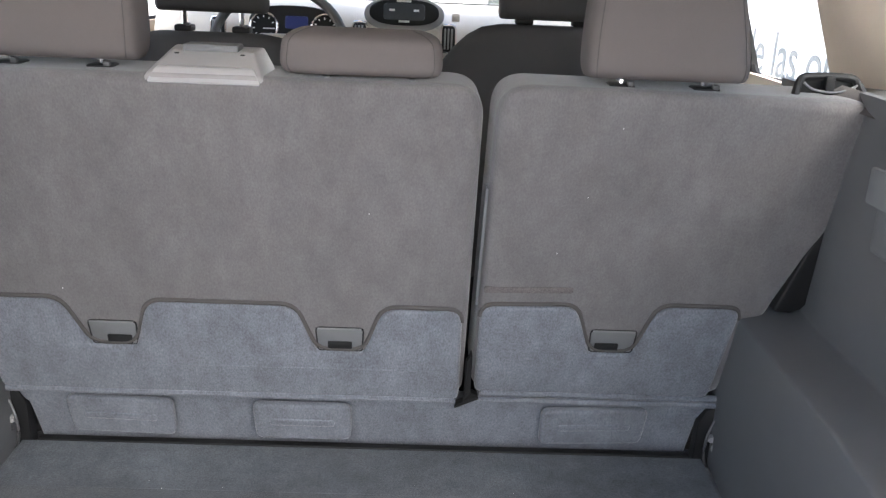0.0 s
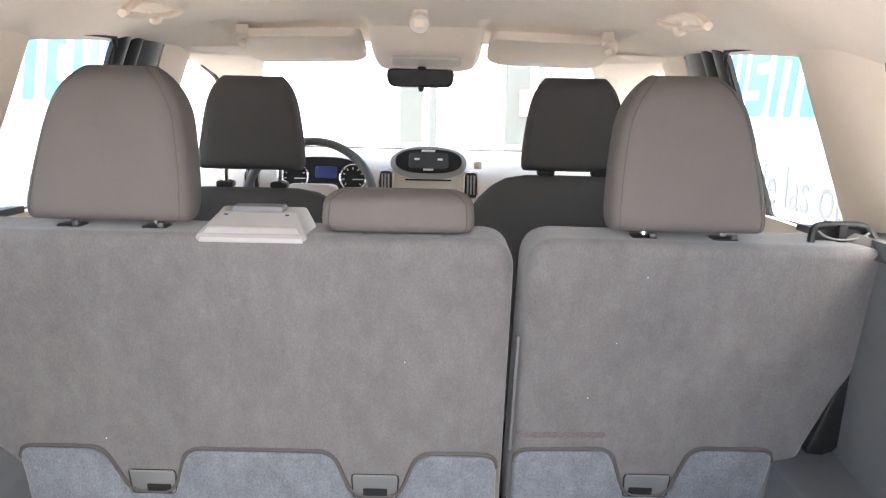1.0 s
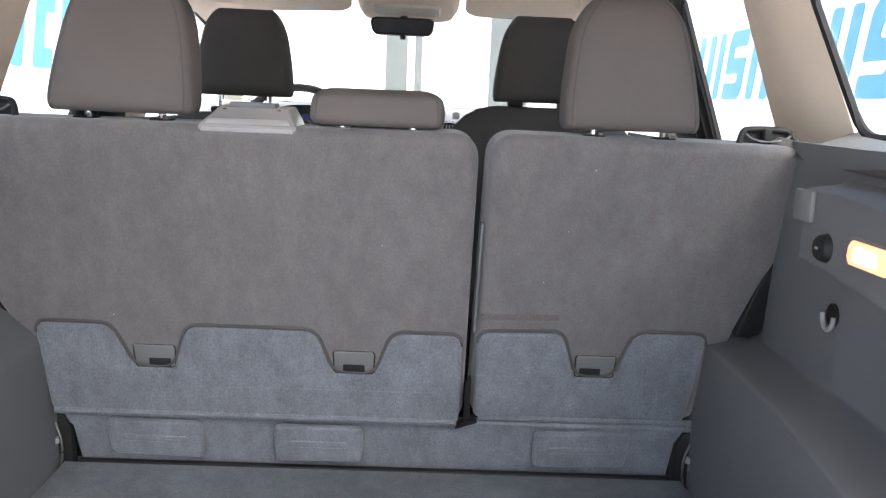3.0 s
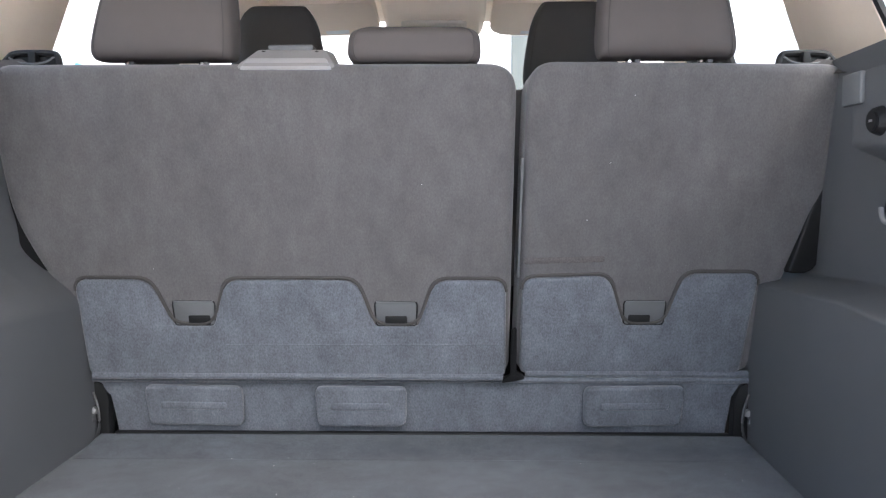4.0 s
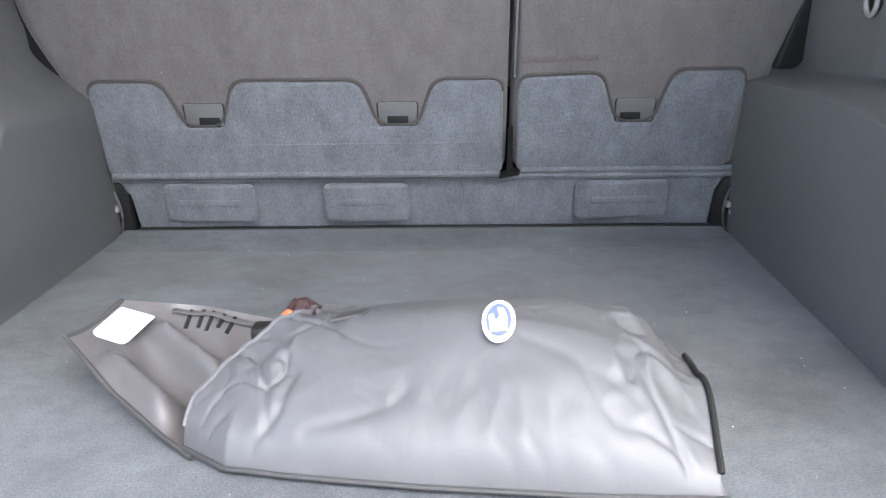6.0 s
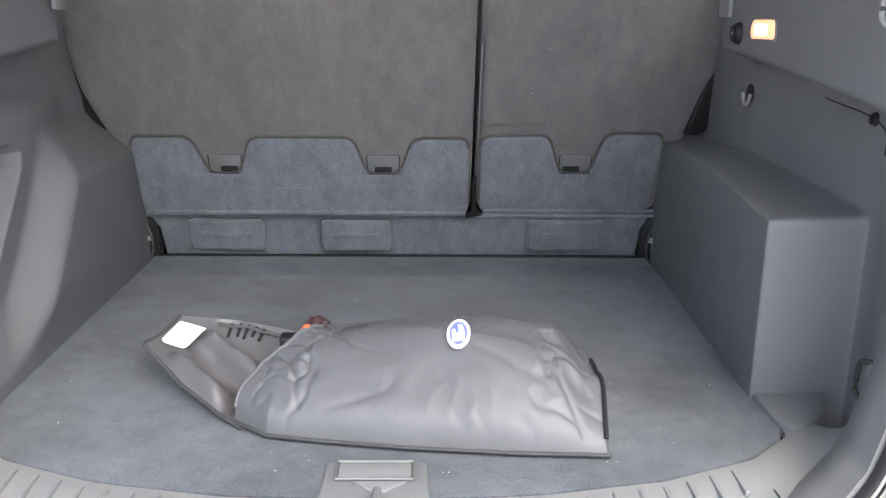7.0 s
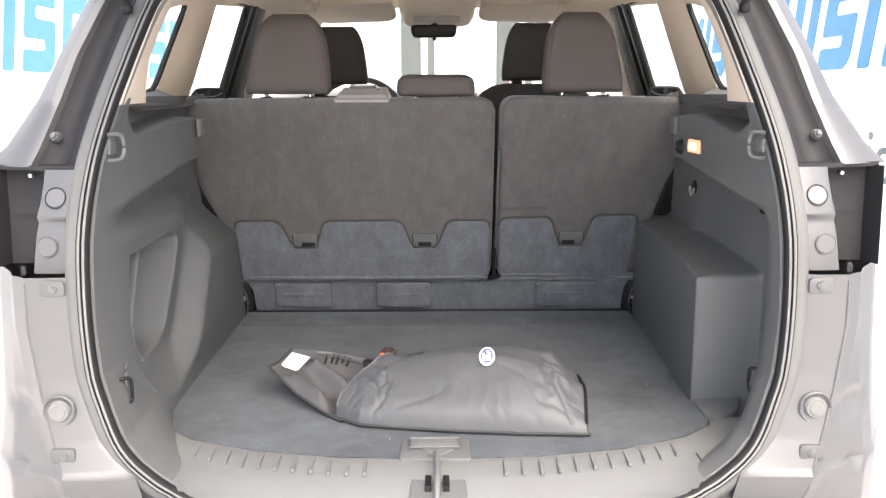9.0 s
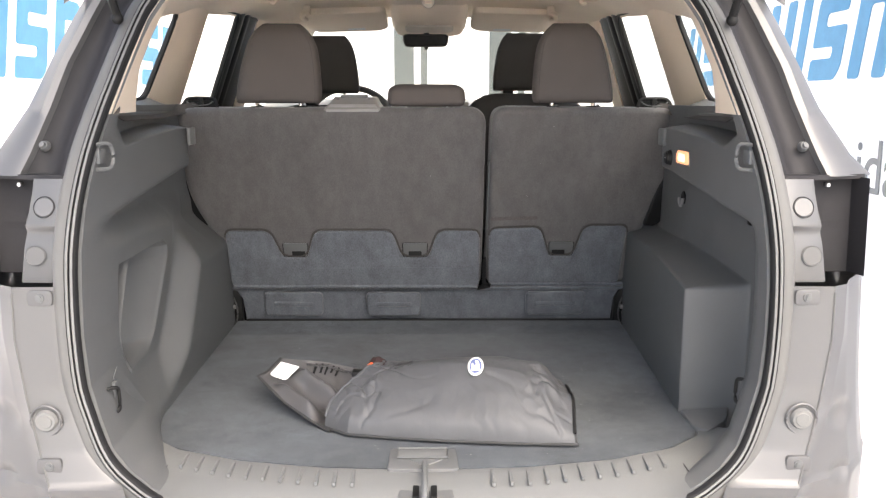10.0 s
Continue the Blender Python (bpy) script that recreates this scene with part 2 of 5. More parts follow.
def cushion(bm, outline, place, thick, r, n=5):
    """A plate whose front edge is rolled over with the radius r."""
    k = len(outline)
    P = [Vector(p) for p in outline]
    area = sum(P[i].x * P[(i + 1) % k].y - P[(i + 1) % k].x * P[i].y for i in range(k))
    s = 1 if area > 0 else -1
    inward = []
    for i in range(k):
        a, b = (P[i] - P[i - 1]).normalized(), (P[(i + 1) % k] - P[i]).normalized()
        m = (a + b).normalized()
        inward.append(Vector((-m.y, m.x)) * s / max(0.5, m.dot(b)))
    loops = [[place(p.x, p.y, thick) for p in P]]
    for j in range(n + 1):
        t = math.pi / 2 * j / n
        loops.append([place(*(p + q * r * (1 - math.cos(t))), r * (1 - math.sin(t))) for p, q in zip(P, inward)])
    return loft(bm, loops)


def disc(bm, c, normal, r, h, n=20, bevel=0.0):
    q = Vector(normal).to_track_quat("Z", "Y").to_matrix().to_4x4()
    res = bmesh.ops.create_cone(bm, cap_ends=True, segments=n, radius1=r, radius2=r - bevel, depth=h, matrix=Matrix.Translation(Vector(c)) @ q)
    return bm


def ease(x, a, b):
    """0 at a, 1 at b, smooth between; a may be the larger."""
    t = min(1.0, max(0.0, (x - a) / (b - a)))
    return t * t * (3 - 2 * t)


def lerp(x, xs, ys):
    return float(np.interp(x, xs, ys))


# ---- shape of the car ----
OZ = (0.660, 0.680, 0.694, 0.722, 0.757, 0.803, 0.862, 0.942, 1.018, 1.085, 1.149, 1.204, 1.250, 1.310, 1.395, 1.484, 1.570, 1.615)
OW = (0.330, 0.418, 0.461, 0.501, 0.533, 0.552, 0.571, 0.580, 0.582, 0.5805, 0.577, 0.571, 0.565, 0.554, 0.534, 0.512, 0.470, 0.375)
OY = (-1.170, -1.150, -1.131, -1.122, -1.111, -1.101, -1.091, -1.083, -1.075, -1.068, -1.051, -1.031, -1.008, -0.973, -0.922, -0.867, -0.805, -0.770)


def open_w(z):
    return lerp(z, OZ, OW)


def open_y(z):
    return lerp(z, OZ, OY)


def seat_y(z):
    return -0.092 - (z - 0.82) * 0.275


def glass_x(z):
    """Half width of the inner side at the height of the windows."""
    return 0.738 - (z - 1.345) * 0.36


def roof_half(y):
    return lerp(y, (-0.8, -0.5, -0.2, 0.85, 1.04, 1.15, 1.25), (0.55, 0.63, 0.66, 0.648, 0.60, 0.51, 0.47))


def roof_edge(y):
    """Height of the headliner's side edge, along the tops of the windows."""
    return lerp(y, (-0.8, -0.33, -0.17, 0.19, 0.43, 0.68, 0.9, 1.15), (1.52, 1.532, 1.556, 1.590, 1.609, 1.620, 1.620, 1.625))


def roof_z(x, y):
    """Underside of the headliner."""
    top = 1.692 - 0.03 * ease(y, 0.95, 1.35) - 0.07 * ease(y, -0.3, -0.85)
    return top - (top - roof_edge(y)) * min(1.1, abs(x) / roof_half(y)) ** 5


def pocket_lines(z):
    """Front edge, divider and rear edge of the storage pocket at a height."""
    rear = lerp(z, (0.82, 0.86, 0.90, 1.0, 1.03), (-0.884, -0.908, -0.914, -0.896, -0.885))
    return lerp(z, (0.82, 0.84, 0.99, 1.015, 1.03), (-0.730, -0.705, -0.566, -0.562, -0.585)), max(rear + 0.018, -0.798 + 0.74 * (z - 1.03)), rear


def side_x(y, z, right=True):
    """Inner face of the cargo side trim, as a half width."""
    wall = lerp(y, (-0.80, -0.60, -0.42, -0.20, 0.0), (0.642, 0.636, 0.623, 0.632, 0.66) if right else (0.612, 0.632, 0.640, 0.650, 0.66))
    x = wall
    zt = lerp(y, (-0.8, -0.45, -0.15), (0.972, 0.995, 0.985))
    inner = lerp(y, (-0.80, -0.1, 0.0), (0.520, 0.558, 0.562))
    if not right:
        inner += (lerp(y, (-0.9, -0.80, -0.1), (0.536, 0.540, 0.556)) - inner) * ease(z, 0.80, 0.71)
    if right:
        k = ease(z, zt + 0.010, zt - 0.012) * ease(y, -0.822, -0.784)
        x -= (wall - inner) * k
    else:
        flat = lerp(y, (-0.95, -0.80, -0.50, -0.25), (0.574, 0.580, 0.592, 0.645))
        x += (flat - x) * ease(z, 1.12, 1.06)
        x += (lerp(y, (-0.95, -0.9, -0.80, -0.1), (0.532, 0.536, 0.540, 0.556)) - x) * ease(z, 0.815, 0.715)
        wall = x
        t = min(1.05, max(0.68, z)) - 0.83
        end = -0.607 + 1.05 * t - 1.45 * t * t
        k = ease(z, zt + 0.06, zt - 0.05) * ease(y, end - 0.036, end + 0.034)
        x -= (wall - inner) * k
        # storage pocket with a divider
        front, div, rear = pocket_lines(z)
        inside = ease(z, 0.816, 0.846) * ease(z, 1.033, 1.025) * ease(y, rear - 0.004, rear + 0.004)
        deep = 0.105 * (1 - (1 - min(1.0, max(0.0, (front - y) / 0.27))) ** 1.7)
        x += deep * inside
        x -= 0.0035 * math.exp(-((y - front - 0.004) / 0.005) ** 2) * ease(z, 0.82, 0.86) * ease(z, 1.035, 1.0)
        x -= 0.92 * deep * math.exp(-((y - div) / 0.006) ** 4) * inside
    line = lerp(y, (-0.92, -0.45, -0.30), (1.118, 1.165, 1.165))
    edge = lerp(y, (-0.85, -0.70, -0.50, -0.42), (1.254, 1.267, 1.277, 1.276))
    rear = ease(y, -0.79, -0.86)
    over = ease(z, edge + 0.007, edge - 0.005) * (1 - rear) + ease(z, 1.325, 1.245) * rear
    up = ease(z, line - 0.012, line + 0.02) * over * ease(y, -0.385, -0.415)
    x -= (x - 0.562) * up * (1.0 if right else 0.9)
    ye = open_y(z) + 0.012
    k = ease(y, -0.835 if right else -0.78, ye + 0.03)
    return x + (open_w(z) - 0.006 - x) * k


def cargo_side(name, sx, label):
    """One moulded side panel of the boot, from the seat to the tailgate opening."""
    right = sx > 0
    z0, z1 = 0.66, 1.325

    def f(u, v):
        top = z1 - 0.014 * ease(u, 0.72, 0.92)
        if right:
            z = lerp(v, (0, 0.26, 0.46, 0.68, 0.94, 1), (z0, 0.955, 1.010, 1.240, 1.295, top))
            y = lerp(u, (0, 0.46, 0.74, 1), (0.02, -0.765, -0.822, open_y(z) + 0.012))
        else:
            # finer towards the storage pocket
            z = lerp(v, (0, 0.16, 0.24, 0.58, 0.66, 0.80, 0.96, 1), (z0, 0.810, 0.850, 1.015, 1.036, 1.240, 1.295, top))
            front, div, rear = pocket_lines(z)
            y = lerp(u, (0, 0.30, 0.36, 0.54, 0.64, 0.72, 0.78, 1), (0.02, front + 0.006, front - 0.012, div + 0.012, div - 0.012, rear + 0.014, rear - 0.005, open_y(z) + 0.012))
        return Vector((sx * side_x(y, z, right), y, z))
    ob = part(name, sheet(B(), f, 230 if right else 330, 200 if right else 250, 0.012, (sx, 0, 0)), PLASTIC, sharp=50)
    return tagged(ob, label, "trim panel", kind="structure")


wall_right = cargo_side("wall_right", 1, "dark grey moulded plastic boot side trim with a boxed wheel arch")
wall_left = cargo_side("wall_left", -1, "dark grey moulded plastic boot side trim with a storage pocket")

part("foot", slab(B(), rounded([(0.524, -0.785), (0.525, -0.880), (0.545, -0.900), (0.590, -0.870), (0.625, -0.785)], 0.008, 3), lambda a, b, d: Vector((a, b, 0.7075 + 0.18 * max(0.0, a - 0.545) - d)), 0.02, 0.003, 2), PLASTIC, wall_right, "low ledge at the foot of the wheel arch")
facet = [Vector(p) for p in ((-0.567, -0.952, 0.858), (-0.560, -0.990, 0.846), (-0.556, -0.980, 0.796), (-0.546, -0.872, 0.757))]
bm = B()
sheet(bm, lambda u, v: facet[0].lerp(facet[3], u).lerp(facet[1].lerp(facet[2], u), v), 6, 6, 0.03, (-1, 0, 0))
part("recess", bm, PLASTIC, wall_left, "slanted recess behind the tie-down ring")

# cargo floor
edge = [(-0.567, -0.021), (0.567, -0.021), (0.548, -0.45), (0.534, -0.855), (0.522, -0.905), (0.455, -0.966), (0.335, -1.016), (0.18, -1.047), (0, -1.058), (-0.18, -1.047), (-0.335, -1.016), (-0.465, -0.962), (-0.532, -0.90), (-0.544, -0.85), (-0.550, -0.45)]
bm = B()
slab(bm, rounded(edge, 0.03, 3), lambda a, b, d: Vector((a, b, 0.70 - d)), 0.02, 0.006, 2)
floor = tagged(part("floor", bm, FLOORC, sharp=40), "dark grey carpeted boot floor board", "floor", kind="structure")
part("edge_roll", sheet(B(), lambda u, v: Vector((-0.548 + 1.096 * u, -0.073 - 0.11 * v, 0.7004 + 0.0095 * (1 - v) ** 2 * (1 + 2 * v))), 24, 12, 0.006, (0, 0, -1)), FLOORC, floor, "turned-up front edge of the floor carpet")

# sill trim behind the floor
def floor_rear(x):
    return lerp(abs(x), (0, 0.18, 0.335, 0.46, 0.526, 0.54, 0.64), (-1.060, -1.049, -1.018, -0.966, -0.905, -0.855, -0.83))


def sill_rear(x):
    return lerp(abs(x), (0, 0.15, 0.33, 0.418, 0.461, 0.501, 0.533, 0.552, 0.571), (-1.202, -1.194, -1.172, -1.152, -1.133, -1.124, -1.113, -1.103, -1.093))


def ring_z(x):
    """Height of the opening's lower edge, curving up into the sides."""
    return lerp(abs(x), (0, 0.33, 0.418, 0.461, 0.501, 0.533, 0.552, 0.571), (0.652, 0.664, 0.682, 0.696, 0.724, 0.759, 0.805, 0.864))


def sill_z(x, y):
    v = (floor_rear(x) - y) / max(0.02, floor_rear(x) - sill_rear(x))
    k = ease(v, 0.35, 1.0) if abs(x) < 0.44 else max(0.0, v) ** 1.6
    flat = 0.699 - 0.008 * ease(v, 0.1, 0.5)
    return flat + (ring_z(x) - flat) * k


def sill(u, v):
    x = -0.572 + 1.144 * u
    y = floor_rear(x) + (sill_rear(x) - floor_rear(x)) * v
    return Vector((x, y, sill_z(x, y)))


trim = tagged(part("trim", sheet(B(), sill, 180, 24, 0.012, (0, 0, -1)), SILL, sharp=50), "grey plastic boot sill trim with moulded ribs", "sill trim", kind="structure")
for sx in (-1, 1):
    for i in range(11):
        x0 = sx * (0.125 + 0.031 * i)
        if sx > 0:
            x0 -= 0.01
        y0 = floor_rear(x0) - 0.012
        bm = B()
        box(bm, x0 - 0.003, x0 + 0.003, y0 - 0.050, y0, sill_z(x0, y0) - 0.006, sill_z(x0, y0) + 0.0018, 0.0015)
        part("rib", bm, SILL, trim)
    bm = B()
    box(bm, sx * 0.462 - 0.001, sx * 0.462 + 0.001, -1.125, -0.985, 0.679, 0.694)
    part("joint", bm, PLASTIC_BLACK, trim)
# floor handle
handle = thing("floor_handle", "dark grey recessed lifting handle of the floor board", "handle", (-0.01, -0.98, 0.70))
bm = B()
slab(bm, rounded([(-0.066, -0.977), (0.054, -0.977), (0.057, -1.066), (-0.069, -1.066)], 0.008, 3), lambda a, b, d: Vector((a, b, 0.704 - d)), 0.006, 0.002, 2)
h0 = part("plate", bm, PLASTIC, None)
bm = B()
slab(bm, rounded([(-0.050, -0.986), (0.036, -0.986), (0.036, -1.024), (-0.050, -1.024)], 0.005, 3), lambda a, b, d: Vector((a, b, 0.7075 - d)), 0.003, 0.001, 2)
h1 = part("grip", bm, SILL, None, "pale recessed grip")
bm = B()
sweep(bm, [(-0.052, -0.986, 0.708), (0.038, -0.986, 0.708), (0.038, -1.026, 0.708), (-0.052, -1.026, 0.708)], 0.002, 6, closed=True)
h2 = part("rim", bm, PLASTIC, None)
own(handle, [h0, h1, h2])
striker = thing("tailgate_striker", "steel tailgate striker in a black housing on the sill", "striker", (-0.012, -1.09, 0.69))
bm = B()
slab(bm, rounded([(-0.046, -1.092), (0.046, -1.092), (0.048, -1.185), (-0.048, -1.185)], 0.006, 3), lambda a, b, d: Vector((a, b, 0.696 + 0.22 * (b + 1.092) - d)), 0.020, 0.003, 2)
k0 = part("housing", bm, PLASTIC, None)
slots = []
for cx in (-0.017, 0.013):
    slots.append(part("slot", box(B(), cx - 0.0055, cx + 0.0055, -1.150, -1.106, 0.682, 0.6935, 0.001), PLASTIC_BLACK, None, "dark slot"))
k2 = part("hook", sweep(B(), smooth_path([(-0.002, -1.048, 0.703), (-0.002, -1.062, 0.7125), (-0.002, -1.10, 0.7125), (-0.002, -1.15, 0.708), (-0.002, -1.172, 0.680)], 4), 0.0052, 10), PLASTIC, None, "grey striker hook")
k3 = part("latch_piece", slab(B(), [(-0.030, -1.028), (0.030, -1.028), (0.006, -1.050), (-0.010, -1.050)], lambda a, b, d: Vector((a, b, 0.7065 - d)), 0.003, 0.001), SILL, None, "pale moulded arrow")
own(striker, [k0, k2, k3] + slots)

# headliner
def ceil(u, v):
    y = -0.80 + 2.05 * v
    x = (2 * u - 1) * roof_half(y)
    dent = ease(abs(x), 0.13, 0.155) * ease(abs(x), 0.50, 0.475) * ease(y, 0.68, 0.71)
    return Vector((x, y, roof_z(x, y) + 0.014 * dent))


ceiling = tagged(part("ceiling", sheet(B(), ceil, 110, 120, 0.02, (0, 0, 1)), HEADLINER, sharp=60), "cream fabric headliner of the car", "headliner", kind="structure")


# pillars between the windows
def pillar(name, sx, low, high, z0, z1, mat, label, inset=0.0, thick=0.05):
    """A side pillar between two heights; low and high are its y limits at bottom and top."""
    def f(u, v):
        z = z0 + (z1 - z0) * v
        a = low[0] + (high[0] - low[0]) * v
        b = low[1] + (high[1] - low[1]) * v
        y = a + (b - a) * u
        return Vector((sx * (glass_x(z) - inset - 0.012 * math.sin(math.pi * u)), y, z))
    ob = part(name, sheet(B(), f, 10, 16, thick, (sx, 0, 0)), mat, sharp=60)
    return tagged(ob, label, "pillar trim", kind="structure")


for sx in (1, -1):
    pillar("trim", sx, (0.145, -0.182), (0.150, -0.115), 1.27, 1.60, CREAM, "cream plastic pillar trim behind the rear door", 0.0, 0.012)
    def rear_trim(u, v):
        z = 1.312 + 0.275 * v
        a = lerp(z, (1.33, 1.40, 1.47, 1.54, 1.6), (-0.65, -0.62, -0.55, -0.46, -0.40))
        b = open_y(z) + 0.016
        x = lerp(u, (0, 0.06, 1), (glass_x(z) + 0.02, 0.60 - 0.10 * max(0, z - 1.4), open_w(z) - 0.004))
        return Vector((sx * x, a + (b - a) * u, z))
    tagged(part("trim", sheet(B(), rear_trim, 20, 20, 0.012, (sx, 0, 0)), CREAM, sharp=60), "cream plastic rear pillar trim beside the tailgate", "pillar trim", kind="structure")
    pillar("trim", sx, (0.60, 0.525), (0.60, 0.515), 1.05, 1.628, PLASTIC_BLACK, "black door frame beside the rear window", -0.004, 0.010)
    pillar("trim", sx, (0.66, 0.595), (0.66, 0.595), 1.05, 1.628, PLASTIC_BLACK, "dark grey rubber channel between the doors", 0.0, 0.010)
    pillar("trim", sx, (0.90, 0.655), (0.80, 0.655), 1.05, 1.628, PLASTIC_BLACK, "black door frame pillar between the doors", 0.0, 0.015)
    pillar("trim", sx, (1.03, 0.90), (1.02, 0.80), 1.05, 1.63, CREAM, "cream plastic centre pillar trim", 0.004, 0.02)
    def front_trim(u, v):
        k = (0, 0.15, 0.4, 0.75, 1)
        p = Vector((lerp(v, k, (0.645, 0.642, 0.655, 0.695, 0.74)), lerp(v, k, (0.85, 1.04, 1.36, 1.75, 2.0)), lerp(v, k, (1.628, 1.614, 1.575, 1.47, 1.30))))
        q = Vector((lerp(v, k, (0.46, 0.47, 0.51, 0.58, 0.68)), lerp(v, k, (1.20, 1.25, 1.36, 1.60, 1.95)), lerp(v, k, (1.66, 1.645, 1.605, 1.49, 1.28))))
        r = p.lerp(q, u)
        return Vector((sx * (r.x - 0.012 * math.sin(math.pi * u)), r.y, r.z))
    tagged(part("trim", sheet(B(), front_trim, 10, 20, 0.015, (sx, 0.4, 0)), CREAM, sharp=60), "cream plastic windscreen pillar trim", "pillar trim", kind="structure")
    # door tops below the glass
    bm = B()
    sheet(bm, lambda u, v: Vector((sx * (0.755 - 0.005 * ease(v, 0.7, 1.0) + 0.03 * (1 - v)), -0.02 + 2.0 * u, 0.75 + 0.525 * v)), 20, 10, 0.03, (sx, 0, 0))
    tagged(part("trim", bm, CREAM, sharp=50), "cream and grey inner door panel below the window", "door panel", kind="structure")
    bm = B()

    def shelf(u, v):
        y = 0.12 - 0.95 * u
        inner = lerp(y, (-0.83, -0.75, -0.49, -0.22, -0.1), (0.595, 0.605, 0.625, 0.653, 0.66))
        outer = max(inner + 0.004, lerp(y, (-0.83, -0.75, -0.62, -0.45, -0.3), (0.60, 0.62, 0.67, 0.73, 0.748)))
        z0, z1 = 1.308, lerp(y, (-0.9, -0.3, -0.19, -0.165, -0.07, 0.12), (1.328, 1.333, 1.341, 1.345, 1.316, 1.30))
        return Vector((sx * (inner + (outer - inner) * v), y, z0 + (z1 - z0) * v))
    sheet(bm, shelf, 60, 8, 0.012, (0, 0, -1))
    tagged(part("trim", bm, PLASTIC, sharp=50), "dark grey plastic ledge below the quarter window and pillar", "window ledge", kind="structure")


def side_window(name, sx, corners, label):
    """A pane with a black rim, in the leaning plane of the side."""
    w = thing(name, label, "window", kind="structure")
    poly = rounded(corners, 0.04, 4)
    bm = B()
    slab(bm, poly, lambda a, b, d: Vector((sx * (glass_x(b) + 0.012 + d), a, b)), 0.004)
    pane = part("pane", bm, GLASS, w)
    pane.visible_shadow = False
    bm = B()
    sweep(bm, [(sx * (glass_x(b) + 0.004), a, b) for a, b in poly], 0.0075, 6, closed=True)
    part("window_frame", bm, RUBBER, w)
    return w


for k, sx in ((1, 1), (2, -1)):
    side_window(f"window_{k}", sx, [(-0.185, 1.335), (-0.122, 1.575), (-0.46, 1.54), (-0.64, 1.335)], "clear rear quarter window with a black rubber rim")
for k, sx in ((3, 1), (4, -1)):
    side_window(f"window_{k}", sx, [(0.530, 1.268), (0.525, 1.625), (0.07, 1.606), (0.07, 1.275)], "closed rear door window of clear glass")
for k, sx in ((5, 1), (6, -1)):
    side_window(f"window_{k}", sx, [(1.98, 1.28), (1.75, 1.465), (1.36, 1.575), (1.04, 1.625), (0.77, 1.63), (0.77, 1.275)], "closed front door window of clear glass")

# windscreen
w = thing("window_7", "clear sloping windscreen", "windscreen", kind="structure")
bm = B()
sheet(bm, lambda u, v: Vector(((-0.74 + 1.48 * u) * (1 - 0.26 * v), 2.05 - 0.79 * v - 0.06 * (2 * u - 1) ** 2, 1.26 + 0.40 * v)), 16, 8, 0.005, (0, 0, 1))
pane = part("pane", bm, GLASS, w)
pane.visible_shadow = False


# ---- body round the opening ----
def ring(n=10):
    half = [(open_w(z), open_y(z), z) for z in (0.660, 0.670, 0.680, 0.687, 0.695, 0.710, 0.727, 0.750, 0.779, 0.82, 0.863, 0.92, 0.976, 1.03, 1.087, 1.14, 1.184, 1.225, 1.265, 1.32, 1.367, 1.43, 1.495, 1.54, 1.570, 1.597, 1.615)]
    low = [(x, -1.198 + 0.35 * x * x, 0.648 + 0.12 * x * x) for x in (-0.25, -0.15, -0.05, 0.05, 0.15, 0.25)]
    high = [(x, -0.765, 1.622) for x in (0.28, 0.1, -0.1, -0.28)]
    pts = low + half + high + [(-x, y, z) for x, y, z in reversed(half)]
    return smooth_path(pts, 2, closed=True)


RING = ring()


def band(profile, top=9.0):
    """Sweep an open profile of (outward, rearward) round the tailgate opening, up to a height."""
    bm = B()
    k = len(RING)
    loops = []
    first = next(i for i in range(k) if RING[i].x < 0 and RING[i].z < top and RING[i - 1].z >= top) if top < 2 else 0
    for i in [(first + j) % k for j in range(k)]:
        p = RING[i]
        if p.z > top:
            continue
        d = (RING[(i + 1) % k] - RING[i - 1]).normalized()
        lean = ease(p.z, 1.05, 1.4)
        rear = Vector((0, -1, 0.55 * lean)).normalized()
        out = d.cross(rear).normalized()
        if out.dot(p - Vector((0, p.y, 1.1))) < 0:
            out = -out
        loops.append([p + out * a + rear * b for a, b in profile])
    return loft(bm, loops, closed=False, caps=False, wrap=top > 2)


car = thing("car_body", "grey metallic painted car body around the open tailgate", "car body", kind="structure")
seal = part("weatherstrip", band([(0.001, -0.03), (-0.0005, 0.003), (0.002, 0.0075), (0.0045, 0.0085), (0.0068, 0.0065), (0.0072, 0.003), (0.0082, 0.003), (0.0088, 0.0065), (0.0115, 0.0085), (0.0145, 0.0065), (0.0155, 0.002), (0.017, 0.000)]), SEALGREY, car, "grey rubber weatherstrip")
part("groove", band([(0.0062, 0.0081), (0.0068, 0.0072), (0.0077, 0.0040), (0.0086, 0.0072), (0.0092, 0.0080)]), RUBBER, car, "black groove of the weatherstrip")
part("inner_lip", band([(-0.002, -0.008), (-0.0022, 0.003), (-0.0006, 0.0058), (0.0012, 0.0074)]), RUBBER, car, "black lip of the weatherstrip")
part("outer_lip", band([(0.0146, 0.0070), (0.0154, 0.0048), (0.0163, 0.0034), (0.0178, 0.0026)]), RUBBER, car, "outer lip of the weatherstrip")
part("flange", band([(0.0165, 0.001), (0.020, 0.0015), (0.028, 0.001), (0.036, -0.003), (0.041, -0.010)]), FLANGE_AND_GLINT, car, "pale painted metal flange")
part("skirt", band([(0.040, -0.009), (0.055, -0.012), (0.080, -0.018), (0.100, -0.026)], 0.95), PAINT, car)


